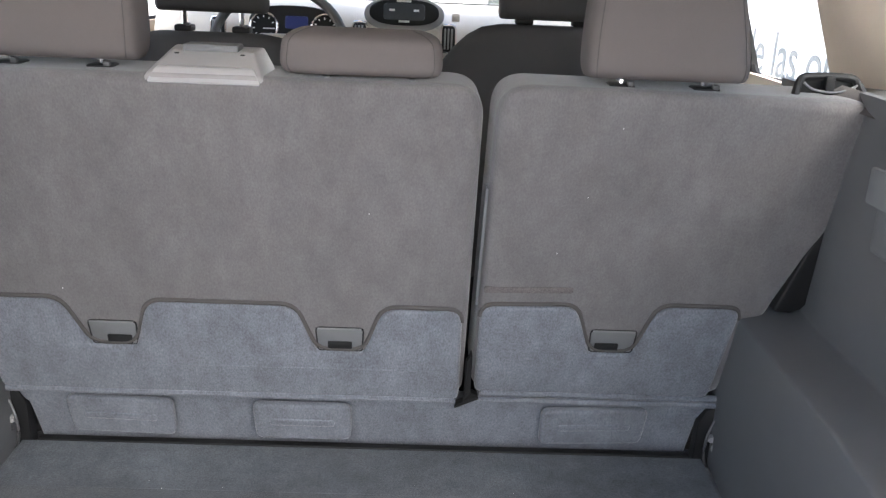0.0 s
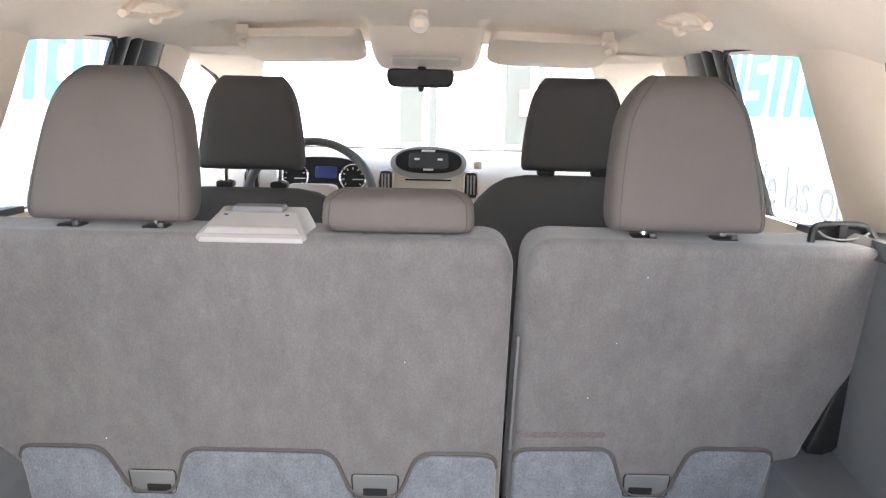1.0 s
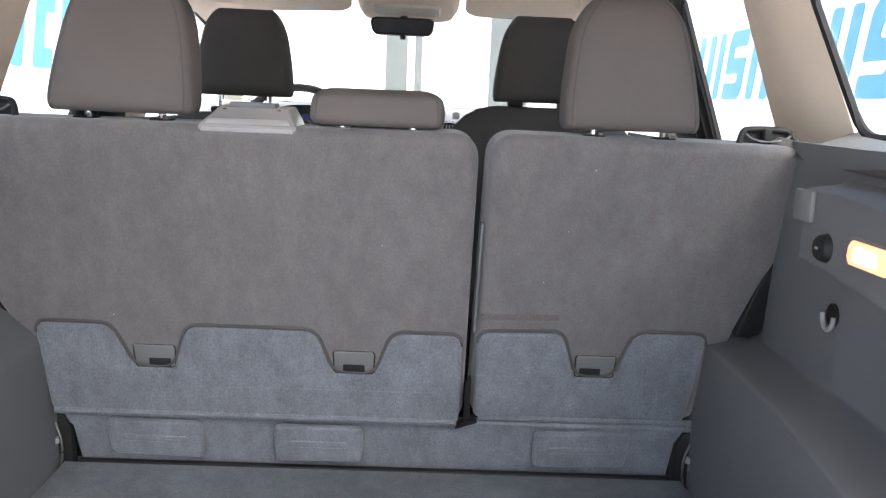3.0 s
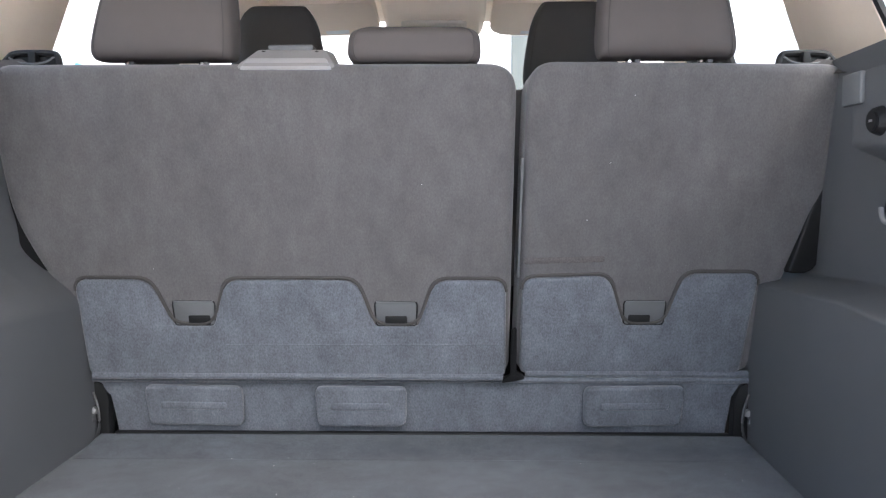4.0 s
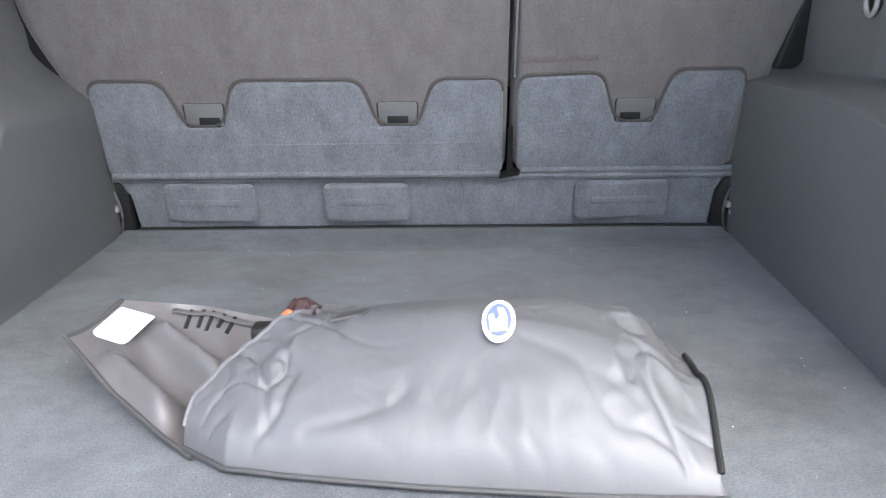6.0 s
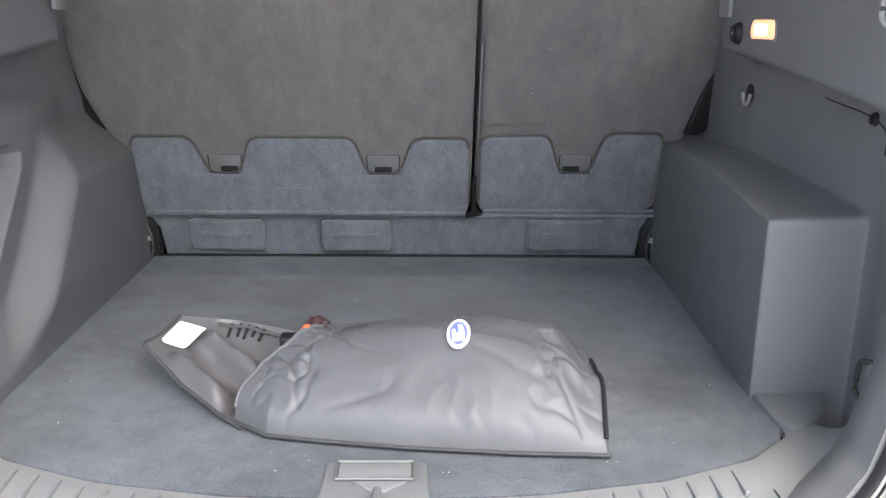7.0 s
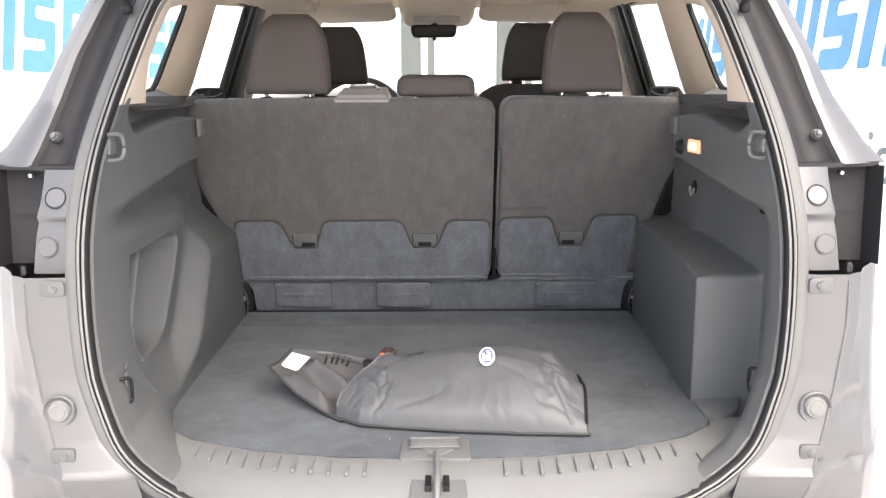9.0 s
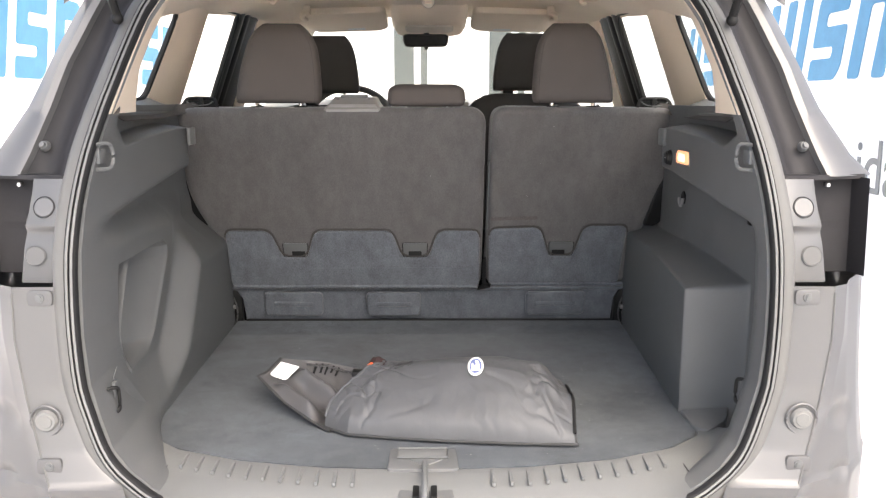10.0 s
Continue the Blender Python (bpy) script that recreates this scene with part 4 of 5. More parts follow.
def headrest(parent, cx, cy, z0, z1, w0, w1, d, mat, label, lean=0.12, low=False, sleeve=0.02, skew=0.0, round_top=0.36):
    """A rounded cushion on two steel posts, with stitched seams at its sides."""
    loops = []
    n = 34

    def level(v):
        z = z0 + (z1 - z0) * v
        e = (1 - abs(2 * v - 1) ** (4 if low else 10)) ** 0.5
        top = max(0.0, (v - 0.55) / 0.45)
        w = (w0 + (w1 - w0) * v ** 1.6) * (1 - (0.16 if low else round_top) * top ** 3.4) * (0.94 + 0.06 * e)
        if low:
            w *= 0.90 + 0.10 * e
        dd = d * (0.35 + 0.65 * e) * (1 - 0.45 * top ** 4)
        return z, w / 2, dd / 2, cy + lean * (z - z0), cx + skew * min(1.0, v / 0.7)
    for i in range(n + 1):
        z, hw, hd, y, mx = level(0.5 - 0.5 * math.cos(math.pi * i / n))
        loops.append(oval(mx, y, z, hw, hd, 5.0, 40))
    c = part("headrest", loft(B(), loops), mat, parent, label, sharp=60)
    for s in (-1, 1):
        pts = []
        for i in range(1, n):
            z, hw, hd, y, mx = level(0.5 - 0.5 * math.cos(math.pi * i / n))
            pts.append((mx + s * (hw - 0.011), y - hd * (1 - ((hw - 0.011) / hw) ** 5) ** 0.2 - 0.0003, z))
        part("seam", sweep(B(), pts, 0.0006, 5), SEAM_AND_SHADE, c)
        part("post", sweep(B(), [(cx + s * 0.26 * w0, cy, z0 - 0.06), (cx + s * 0.26 * w0, cy, z0 + 0.03)], 0.006, 10), CHROME, c)
        sl = part("post_sleeve", box(B(), cx + s * 0.26 * w0 - 0.017, cx + s * 0.26 * w0 + 0.017, cy - 0.018, cy + 0.016, z0 - sleeve - 0.014, z0 - sleeve - 0.001, 0.004), PLASTIC_BLACK, c)
        part("button", box(B(), cx + s * 0.26 * w0 + 0.006, cx + s * 0.26 * w0 + 0.014, cy - 0.019, cy - 0.010, z0 - sleeve - 0.003, z0 - sleeve + 0.003, 0.001), STEEL_DARK, sl)
    return c


headrest(rear_seat, -0.394, -0.168, 1.328, 1.534, 0.222, 0.152, 0.10, UPHOL, "grey cloth headrest with stitched sides", 0.1, sleeve=0.006, skew=0.010)
headrest(rear_seat, 0.382, -0.178, 1.330, 1.536, 0.210, 0.146, 0.10, UPHOL, "grey cloth headrest with stitched sides", 0.1, sleeve=0.006, skew=-0.008)
headrest(rear_seat, -0.004, -0.180, 1.321, 1.378, 0.206, 0.197, 0.085, UPHOL, "low grey cloth centre headrest", 0.1, True, sleeve=0.004)

# belt outlet cover beside the centre headrest
bm = B()
loft(bm, [[Vector(p) for p in l] for l in (
    ((-0.272, -0.222, 1.305), (-0.120, -0.222, 1.305), (-0.120, -0.14, 1.315), (-0.272, -0.14, 1.315)),
    ((-0.268, -0.220, 1.316), (-0.124, -0.220, 1.316), (-0.124, -0.14, 1.325), (-0.268, -0.14, 1.325)),
    ((-0.245, -0.185, 1.343), (-0.140, -0.185, 1.343), (-0.135, -0.14, 1.346), (-0.250, -0.14, 1.346)))])
bmesh.ops.bevel(bm, geom=list(bm.edges), offset=0.003, segments=2, affect="EDGES", profile=0.5)
cover = part("belt_outlet", bm, PLASTIC_GREY, rear_seat, "grey plastic belt outlet cover")
# lower face of the cover coloured paler for the gloss it reflects
bm = B()
slab(bm, rounded([(-0.266, 1.3065), (-0.126, 1.3065), (-0.137, 1.326), (-0.255, 1.326)], 0.004, 3), lambda a, b, d: Vector((a, -0.2235 + max(0.0, b - 1.3165) * 1.25 + d, b)), 0.004, 0.001)
part("front_face", bm, SILVER, cover, "lower face coloured paler for its gloss reflection")
part("outlet_lip", box(B(), -0.230, -0.160, -0.186, -0.150, 1.341, 1.351, 0.003), PLASTIC, cover)
for x in (-0.236, -0.154):
    part("screw_hole", box(B(), x - 0.003, x + 0.003, -0.1905, -0.184, 1.330, 1.3405, 0.001), PLASTIC_BLACK, cover)

# belt guides on the shoulders, with their belts
for sx in (-1, 1):
    guide = thing("belt_guide", "black plastic seat belt guide on the seat shoulder", "belt guide", (sx * 0.60, -0.165, 1.31), "belt guides")
    a = part("guide_frame", sweep(B(), smooth_path([(sx * 0.552, -0.188, 1.313), (sx * 0.562, -0.172, 1.334), (sx * 0.576, -0.168, 1.340), (sx * 0.628, -0.168, 1.340), (sx * 0.640, -0.172, 1.332), (sx * 0.645, -0.185, 1.318)], 4), 0.0052, 8), PLASTIC_BLACK, None)
    b = part("roller", sweep(B(), smooth_path([(sx * 0.566, -0.178, 1.333), (sx * 0.578, -0.180, 1.325), (sx * 0.60, -0.182, 1.322), (sx * 0.622, -0.180, 1.325), (sx * 0.636, -0.178, 1.332)], 4), 0.0016, 8), PLASTIC, None, "worn inner edge")
    c = part("tongue", box(B(), sx * 0.60 - 0.006, sx * 0.60 + 0.006, -0.180, -0.164, 1.318, 1.342, 0.002), PLASTIC_BLACK, None)
    d = part("foot", box(B(), sx * 0.567 - 0.013, sx * 0.567 + 0.013, -0.204, -0.17, 1.306, 1.317, 0.003), PLASTIC_GREY, None, "pale clip at the foot of the guide")
    e = part("back_plate", slab(B(), rounded([(sx * 0.560, 1.312), (sx * 0.643, 1.312), (sx * 0.636, 1.338), (sx * 0.570, 1.338)], 0.008, 3), lambda a, b, d: Vector((a, -0.166 + d, b)), 0.006, 0.002), PLASTIC_BLACK, None)
    own(guide, [a, b, c, d, e])
    belt = [Vector(p) for p in ((sx * 0.60, -0.172, 1.322), (sx * 0.635, -0.225, 1.312), (sx * 0.642, -0.30, 1.308), (sx * 0.628, -0.45, 1.306), (sx * 0.615, -0.60, 1.306), (sx * 0.598, -0.78, 1.306))]
    path = smooth_path(belt, 5)
    bm = B()
    loft(bm, [[p + Vector((0, 0, s)) + Vector((sx * 0.016 * q, 0, 0)) for q, s in ((-0.7, -0.010), (-0.6, -0.011), (1.3, 0.008), (1.2, 0.009))] for p in path])
    tagged(part("seat_belt", bm, BELT), "dark grey seat belt running to the side trim", "seat belt", "seat belts")


def front_seat(sx, cx, zb, lift):
    s = thing("front_seat", "black cloth front seat seen from behind", "car seat", group="front seats")
    secs = [(0.60, 0.44, 0.25, 0.07), (0.80, 0.44, 0.255, 0.075), (1.0, 0.43, 0.255, 0.075), (1.12, 0.42, 0.25, 0.07), (1.20, 0.41, 0.238, 0.065), (1.25, 0.405, 0.218, 0.06), (1.285, 0.40, 0.192, 0.055), (1.310, 0.40, 0.166, 0.045), (1.326, 0.40, 0.138, 0.03), (1.333, 0.40, 0.10, 0.015)]
    part("backrest", loft(B(), [oval(cx, y, z + lift * ease(z, 1.0, 1.25), hw, hd, 3.2, 36) for z, y, hw, hd in secs]), UPHOL_DARK, s)
    part("seat", loft(B(), [oval(cx, 0.72, z, hw, hd, 4, 32) for z, hw, hd in ((0.52, 0.22, 0.24), (0.60, 0.26, 0.27), (0.68, 0.26, 0.27), (0.71, 0.22, 0.24))]), UPHOL_DARK, s)
    part("seat_base", box(B(), cx - 0.2, cx + 0.2, 0.5, 0.95, 0.29, 0.53, 0.02), PLASTIC_BLACK, s)
    headrest(s, cx + sx * 0.0, 0.42, zb, zb + 0.187, 0.212, 0.155, 0.10, UPHOL_DARK, "black cloth headrest on chrome posts", 0.08, sleeve=zb - 1.346 - lift, round_top=0.20)


front_seat(-1, -0.336, 1.358, -0.012)
front_seat(1, 0.318, 1.368, 0.026)

# ---- right side fittings ----
lamp = thing("cargo_lamp", "lit orange-white cargo lamp in the side trim", "lamp", (0.56, -0.592, 1.212))
bm = B()
slab(bm, rounded([(-0.548, 1.200), (-0.640, 1.200), (-0.636, 1.228), (-0.552, 1.228)], 0.008, 4), lambda a, b, d: Vector((side_x(a, b) - 0.004 + d, a, b)), 0.01, 0.003)
l0 = part("lens", bm, LAMP_GLOW, None)
bm = B()
slab(bm, rounded([(-0.543, 1.196), (-0.645, 1.196), (-0.641, 1.232), (-0.547, 1.232)], 0.01, 4), lambda a, b, d: Vector((side_x(a, b) - 0.0015 + d, a, b)), 0.006, 0.001)
l1 = part("bezel", bm, PLASTIC, None)
bm = B()
slab(bm, rounded([(-0.562, 1.2045), (-0.618, 1.2045), (-0.616, 1.2215), (-0.566, 1.2235)], 0.007, 4), lambda a, b, d: Vector((side_x(a, b) - 0.0046 + d, a, b)), 0.003, 0.001)
l2 = part("bulb", bm, BULB_GLOW, None, "white-hot middle of the lens")
own(lamp, [l0, l1, l2])
sock = thing("power_socket", "black round power socket cap in the side trim", "power socket", (0.562, -0.49, 1.207))
x0 = side_x(-0.49, 1.207)
own(sock, [part("cap", disc(disc(B(), (x0 - 0.003, -0.49, 1.207), (-1, 0, 0), 0.019, 0.012, 24, 0.004), (x0 - 0.010, -0.49, 1.207), (-1, 0, 0), 0.012, 0.004, 20), PLASTIC_BLACK, None), part("symbol", box(B(), x0 - 0.0125, x0 - 0.0115, -0.494, -0.486, 1.2055, 1.2085), PLASTIC_GREY, None)])


def c_hook(sx, y, z, name, label, size=0.02, side=None):
    """A small moulded hook on the side trim."""
    x = (side if side is not None else side_x(y, z, sx > 0)) - 0.002
    h = thing(name, label, "hook", (sx * x, y, z), name + "s")
    a = part("cup", disc(B(), (sx * (x + 0.001), y, z), (-sx, 0, 0), size * 0.8, 0.004, 16), PLASTIC_BLACK, None)
    pts = [(sx * (x - 0.006), y + size * math.cos(t) * 0.8, z + size * math.sin(t)) for t in (math.pi * (1.0 + i / 10) for i in range(11))]
    b = part("arm", sweep(B(), pts, size * 0.17, 8), PLASTIC_GREY, None)
    own(h, [a, b])


c_hook(1, -0.406, 1.104, "bag_hook", "pale grey plastic bag hook on the side trim")
screw_x = side_x(-0.80, 1.103)
for sx in (-1, 1):
    # upper U-shaped cover hooks
    x = side_x(-0.985, 1.24, sx > 0) - 0.004
    h = thing("cover_hook", "grey U-shaped plastic hook beside the opening", "hook", (sx * x, -0.995, 1.24), "cover hooks")
    pts = smooth_path([(sx * (x + 0.006), -0.998, 1.262), (sx * (x - 0.006), -0.972, 1.262), (sx * (x - 0.008), -0.960, 1.252), (sx * (x - 0.008), -0.958, 1.232), (sx * (x - 0.006), -0.972, 1.219), (sx * (x + 0.006), -0.998, 1.219)], 4)
    own(h, [part("loop", sweep(B(), pts, 0.0035, 8), SILL, None), part("pad", box(B(), sx * (x + 0.004) - 0.004, sx * (x + 0.004) + 0.004, -0.998, -0.965, 1.228, 1.253, 0.003), PLASTIC, None)])
    # steel tie-down rings low down
    x = side_x(-0.99, 0.825, sx > 0) - 0.002
    h = thing("tie_down_ring", "black steel tie-down ring in the side trim", "tie-down", (sx * x, -0.99, 0.825), "tie-down rings")
    pts = smooth_path([(sx * (x + 0.006), -1.006, 0.843), (sx * (x - 0.006), -0.998, 0.843), (sx * (x - 0.009), -0.992, 0.836), (sx * (x - 0.009), -0.990, 0.806), (sx * (x - 0.006), -0.996, 0.798), (sx * (x + 0.006), -1.006, 0.797)], 3)
    if sx < 0:
        pts = [p + Vector((0.004, -0.030, -0.003)) for p in pts]
    own(h, [part("ring", sweep(B(), pts, 0.0032, 8), PLASTIC_BLACK, None), part("socket", box(B(), sx * x - 0.003, sx * x + 0.003, -1.012, -0.990, 0.806, 0.844, 0.002), PLASTIC, None)])
    # bright tab at the front of the upper trim
    tab = box(B(), sx * 0.558 - 0.004, sx * 0.558 + 0.004, -0.452, -0.402, 1.232, 1.272, 0.003)
    tagged(part("cover_tab", tab, SILL), "pale grey tab where the parcel cover clips in", "clip tab", "clip tabs")
    # black plate stands in for the shade in the gap between seat and trim
    latch = thing("seat_gap_shade", "black plate for the shade in the gap beside the bench", "latch", (sx * 0.64, -0.15, 1.06), "seat latches")
    bm = B()
    slab(bm, rounded([(sx * 0.596, 0.995), (sx * 0.630, 0.995), (sx * 0.656, 1.03), (sx * 0.664, 1.17), (sx * 0.640, 1.17)], 0.008, 3), lambda a, b, d: Vector((a, -0.135 - (b - 1.0) * 0.2 + d, b)), 0.03, 0.004)
    own(latch, [part("gap_plate", bm, PLASTIC_BLACK, None)])
tagged(part("trim_screw", disc(disc(B(), (screw_x - 0.002, -0.80, 1.103), (-1, 0, 0.2), 0.010, 0.006, 16, 0.002), (screw_x - 0.005, -0.80, 1.103), (-1, 0, 0.2), 0.005, 0.003, 8), PLASTIC_BLACK), "black quarter-turn fastener of the side panel", "fastener")
# access panel outline above the wheel box
pts = [(side_x(y, z) - 0.0005, y, z) for y, z in ((-0.66, 1.118), (-0.72, 1.112), (-0.78, 1.106), (-0.83, 1.09), (-0.835, 1.06))]
tagged(part("panel_gap", sweep(B(), smooth_path(pts, 3), 0.0010, 6), PLASTIC_BLACK), "dark gap line of the side access panel", "panel gap")

# ---- dashboard ----
dash = thing("dashboard", "cream dashboard with black instruments", "dashboard", (0, 1.4, 0.9))
bm = B()
loops = []
for i in range(33):
    x = -0.74 + 1.48 * i / 32
    hump = 0.022 * math.exp(-((x + 0.30) / 0.17) ** 4)
    loops.append([Vector((x, y, z)) for y, z in ((1.45, 0.80), (1.36, 1.0), (1.345, 1.16), (1.355, 1.25 + hump), (1.38, 1.288 + hump), (1.45, 1.322 + hump), (1.65, 1.338), (1.98, 1.3355), (2.05, 1.27), (2.05, 0.80))])
loft(bm, loops)
d0 = part("dash_body", bm, DASH, None, sharp=50)
parts = [d0, part("screen_seal", box(B(), -0.66, 0.66, 1.970, 1.990, 1.332, 1.3405, 0.002), PLASTIC_BLACK, None, "dark rubber edge at the foot of the windscreen")]


def face_plate(cx, cz, hw, hh, y, mat, name, label="", p=2.6, thick=0.03, lean=0.25, n=32):
    o = []
    for i in range(n):
        a = 2 * math.pi * i / n
        c, s = math.cos(a), math.sin(a)
        o.append((cx + math.copysign(abs(c) ** (2 / p), c) * hw, cz + math.copysign(abs(s) ** (2 / p), s) * hh))
    bm = B()
    slab(bm, o, lambda a, b, d: Vector((a, y + (b - cz) * lean + d, b)), thick, 0.004, 2)
    return part(name, bm, mat, None, label, sharp=50)


parts.append(face_plate(-0.326, 1.284, 0.128, 0.050, 1.335, PLASTIC_BLACK, "instrument_panel", "black instrument cluster"))
parts.append(face_plate(-0.312, 1.287, 0.034, 0.018, 1.331, SCREEN_BLUE, "display", "lit blue instrument display", 8, 0.004))
for cx in (-0.408, -0.228):
    parts.append(part("dial_ring", sweep(B(), [(cx + 0.04 * math.cos(a), 1.330 + 0.04 * 0.25 * math.sin(a), 1.272 + 0.04 * math.sin(a)) for a in (2 * math.pi * i / 28 for i in range(28))], 0.004, 6, closed=True), CHROME, None))
    parts.append(face_plate(cx, 1.272, 0.037, 0.037, 1.331, PLASTIC_BLACK, "dial", "", 2, 0.006))
    parts.append(part("needle", box(B(), cx - 0.002, cx + 0.028, 1.327, 1.329, 1.266, 1.269), WHITE, None))
    for i in range(9):
        a = radians(-40 + 260 * i / 8)
        parts.append(part("dial_mark", box(B(), cx - 0.003, cx + 0.003, 1.325, 1.328, -0.0015 + 1.272, 1.2735, m=Matrix.Translation((cx, 0, 1.272)) @ Matrix.Rotation(-a, 4, "Y") @ Matrix.Translation((-cx + 0.030, 0, -1.272))), WHITE, None))
parts.append(face_plate(0.006, 1.322, 0.120, 0.050, 1.350, PLASTIC_GREY, "display_hood", "grey hood round the centre display", 2.3, 0.06, 0.4))
parts.append(face_plate(0.006, 1.328, 0.104, 0.037, 1.343, PLASTIC_BLACK, "centre_display", "black centre display", 2.5, 0.02, 0.3))
parts.append(face_plate(0.006, 1.330, 0.062, 0.024, 1.340, SCREEN_GREY, "screen", "dim centre screen", 8, 0.004, 0.3))
for x0, x1, z in ((-0.016, 0.026, 1.361), (-0.038, -0.022, 1.335), (0.034, 0.050, 1.335), (-0.010, 0.022, 1.303)):
    parts.append(part("screen_bar", box(B(), x0, x1, 1.332, 1.336, z - 0.003, z + 0.003), WHITE, None))
parts.append(face_plate(0.006, 1.246, 0.112, 0.046, 1.335, DASH, "centre_console_panel", "cream centre stack with buttons", 4, 0.03))
parts.append(part("disc_slot", box(B(), -0.066, 0.078, 1.328, 1.336, 1.268, 1.273, 0.001), PLASTIC_BLACK, None))
for i in range(6):
    parts.append(part("button", box(B(), -0.06 + 0.027 * i, -0.038 + 0.027 * i, 1.318, 1.330, 1.228, 1.245, 0.002), PLASTIC_GREY if i % 2 else DASH, None))
for cx, tilt in ((-0.126, 0.12), (0.140, -0.12), (-0.545, 0.0)):
    fr = face_plate(cx, 1.258, 0.024, 0.042, 1.332, CHROME, "vent_frame", "chrome-edged air vent", 5, 0.012)
    parts.append(fr)
    parts.append(face_plate(cx, 1.258, 0.020, 0.037, 1.328, PLASTIC_BLACK, "vent_core", "", 5, 0.004))
    for i in range(3):
        parts.append(part("vent_slat", box(B(), cx - 0.013 + 0.010 * i, cx - 0.008 + 0.010 * i, 1.316, 1.325, 1.228, 1.288, 0.001), PLASTIC_GREY, None))
for x in (-0.222, 0.160):
    parts.append(face_plate(x, 1.318, 0.012, 0.012, 1.352, DASH, "button", "", 6, 0.006))
parts.append(face_plate(0.45, 1.18, 0.17, 0.07, 1.338, DASH, "glove_box", "closed cream glove box lid", 8, 0.02))
own(dash, parts)
wheel = thing("steering_wheel", "black steering wheel with grey inserts", "steering wheel", (-0.33, 1.15, 1.15))


def on_wheel(a, b, d=0.0):
    return Vector((-0.332 + a, 1.13 + b * 0.38 + d, 1.222 + b * 0.92))


circ = [on_wheel(0.185 * math.cos(a), 0.18 * math.sin(a)) for a in (2 * math.pi * i / 48 for i in range(48))]
ws = [part("rim", sweep(B(), circ, 0.013, 10, closed=True), PLASTIC, None)]
hub = rounded([(-0.08, 0.045), (0.08, 0.045), (0.075, -0.05), (0, -0.085), (-0.075, -0.05)], 0.03, 5)
ws.append(part("hub", slab(B(), hub, lambda a, b, d: on_wheel(a, b, d + 0.02), 0.03, 0.01), DASH, None, "cream steering wheel hub"))
for pts in (((-0.175, 0.0), (-0.07, 0.0)), ((0.175, 0.0), (0.07, 0.0)), ((-0.06, -0.17), (-0.04, -0.05)), ((0.06, -0.17), (0.04, -0.05))):
    ws.append(part("spoke", sweep(B(), [on_wheel(*pts[0]), on_wheel(pts[1][0], pts[1][1], 0.03)], 0.016, 8), PLASTIC_BLACK, None))
ws.append(part("column", sweep(B(), [on_wheel(0, 0, 0.05), (-0.332, 1.36, 1.12)], 0.035, 12), PLASTIC_BLACK, None))
own(wheel, ws)

# ---- mirror, visors, console, handles ----
mirror = thing("rear_view_mirror", "black interior mirror hanging at the windscreen", "mirror", (0, 1.0, 1.56))
bm = B()
slab(bm, rounded([(-0.100, 1.546), (0.072, 1.546), (0.080, 1.594), (-0.108, 1.594)], 0.02, 5), lambda a, b, d: Vector((a, 1.015 - (b - 1.55) * 0.22 + d, b)), 0.03, 0.006)
m0 = part("housing", bm, PLASTIC_BLACK, None)
bm = B()
slab(bm, rounded([(-0.094, 1.551), (0.066, 1.551), (0.073, 1.589), (-0.101, 1.589)], 0.016, 5), lambda a, b, d: Vector((a, 1.0122 - (b - 1.55) * 0.22 + d, b)), 0.003)
m1 = part("glass", bm, MIRROR, None)
m2 = part("stem", sweep(B(), [(-0.012, 1.03, 1.58), (-0.012, 1.08, 1.605), (-0.012, 1.13, 1.622)], 0.012, 8), PLASTIC_BLACK, None)
m3 = part("switch", box(B(), -0.020, -0.004, 1.01, 1.03, 1.534, 1.548, 0.003), PLASTIC_BLACK, None)
own(mirror, [m0, m1, m2, m3])
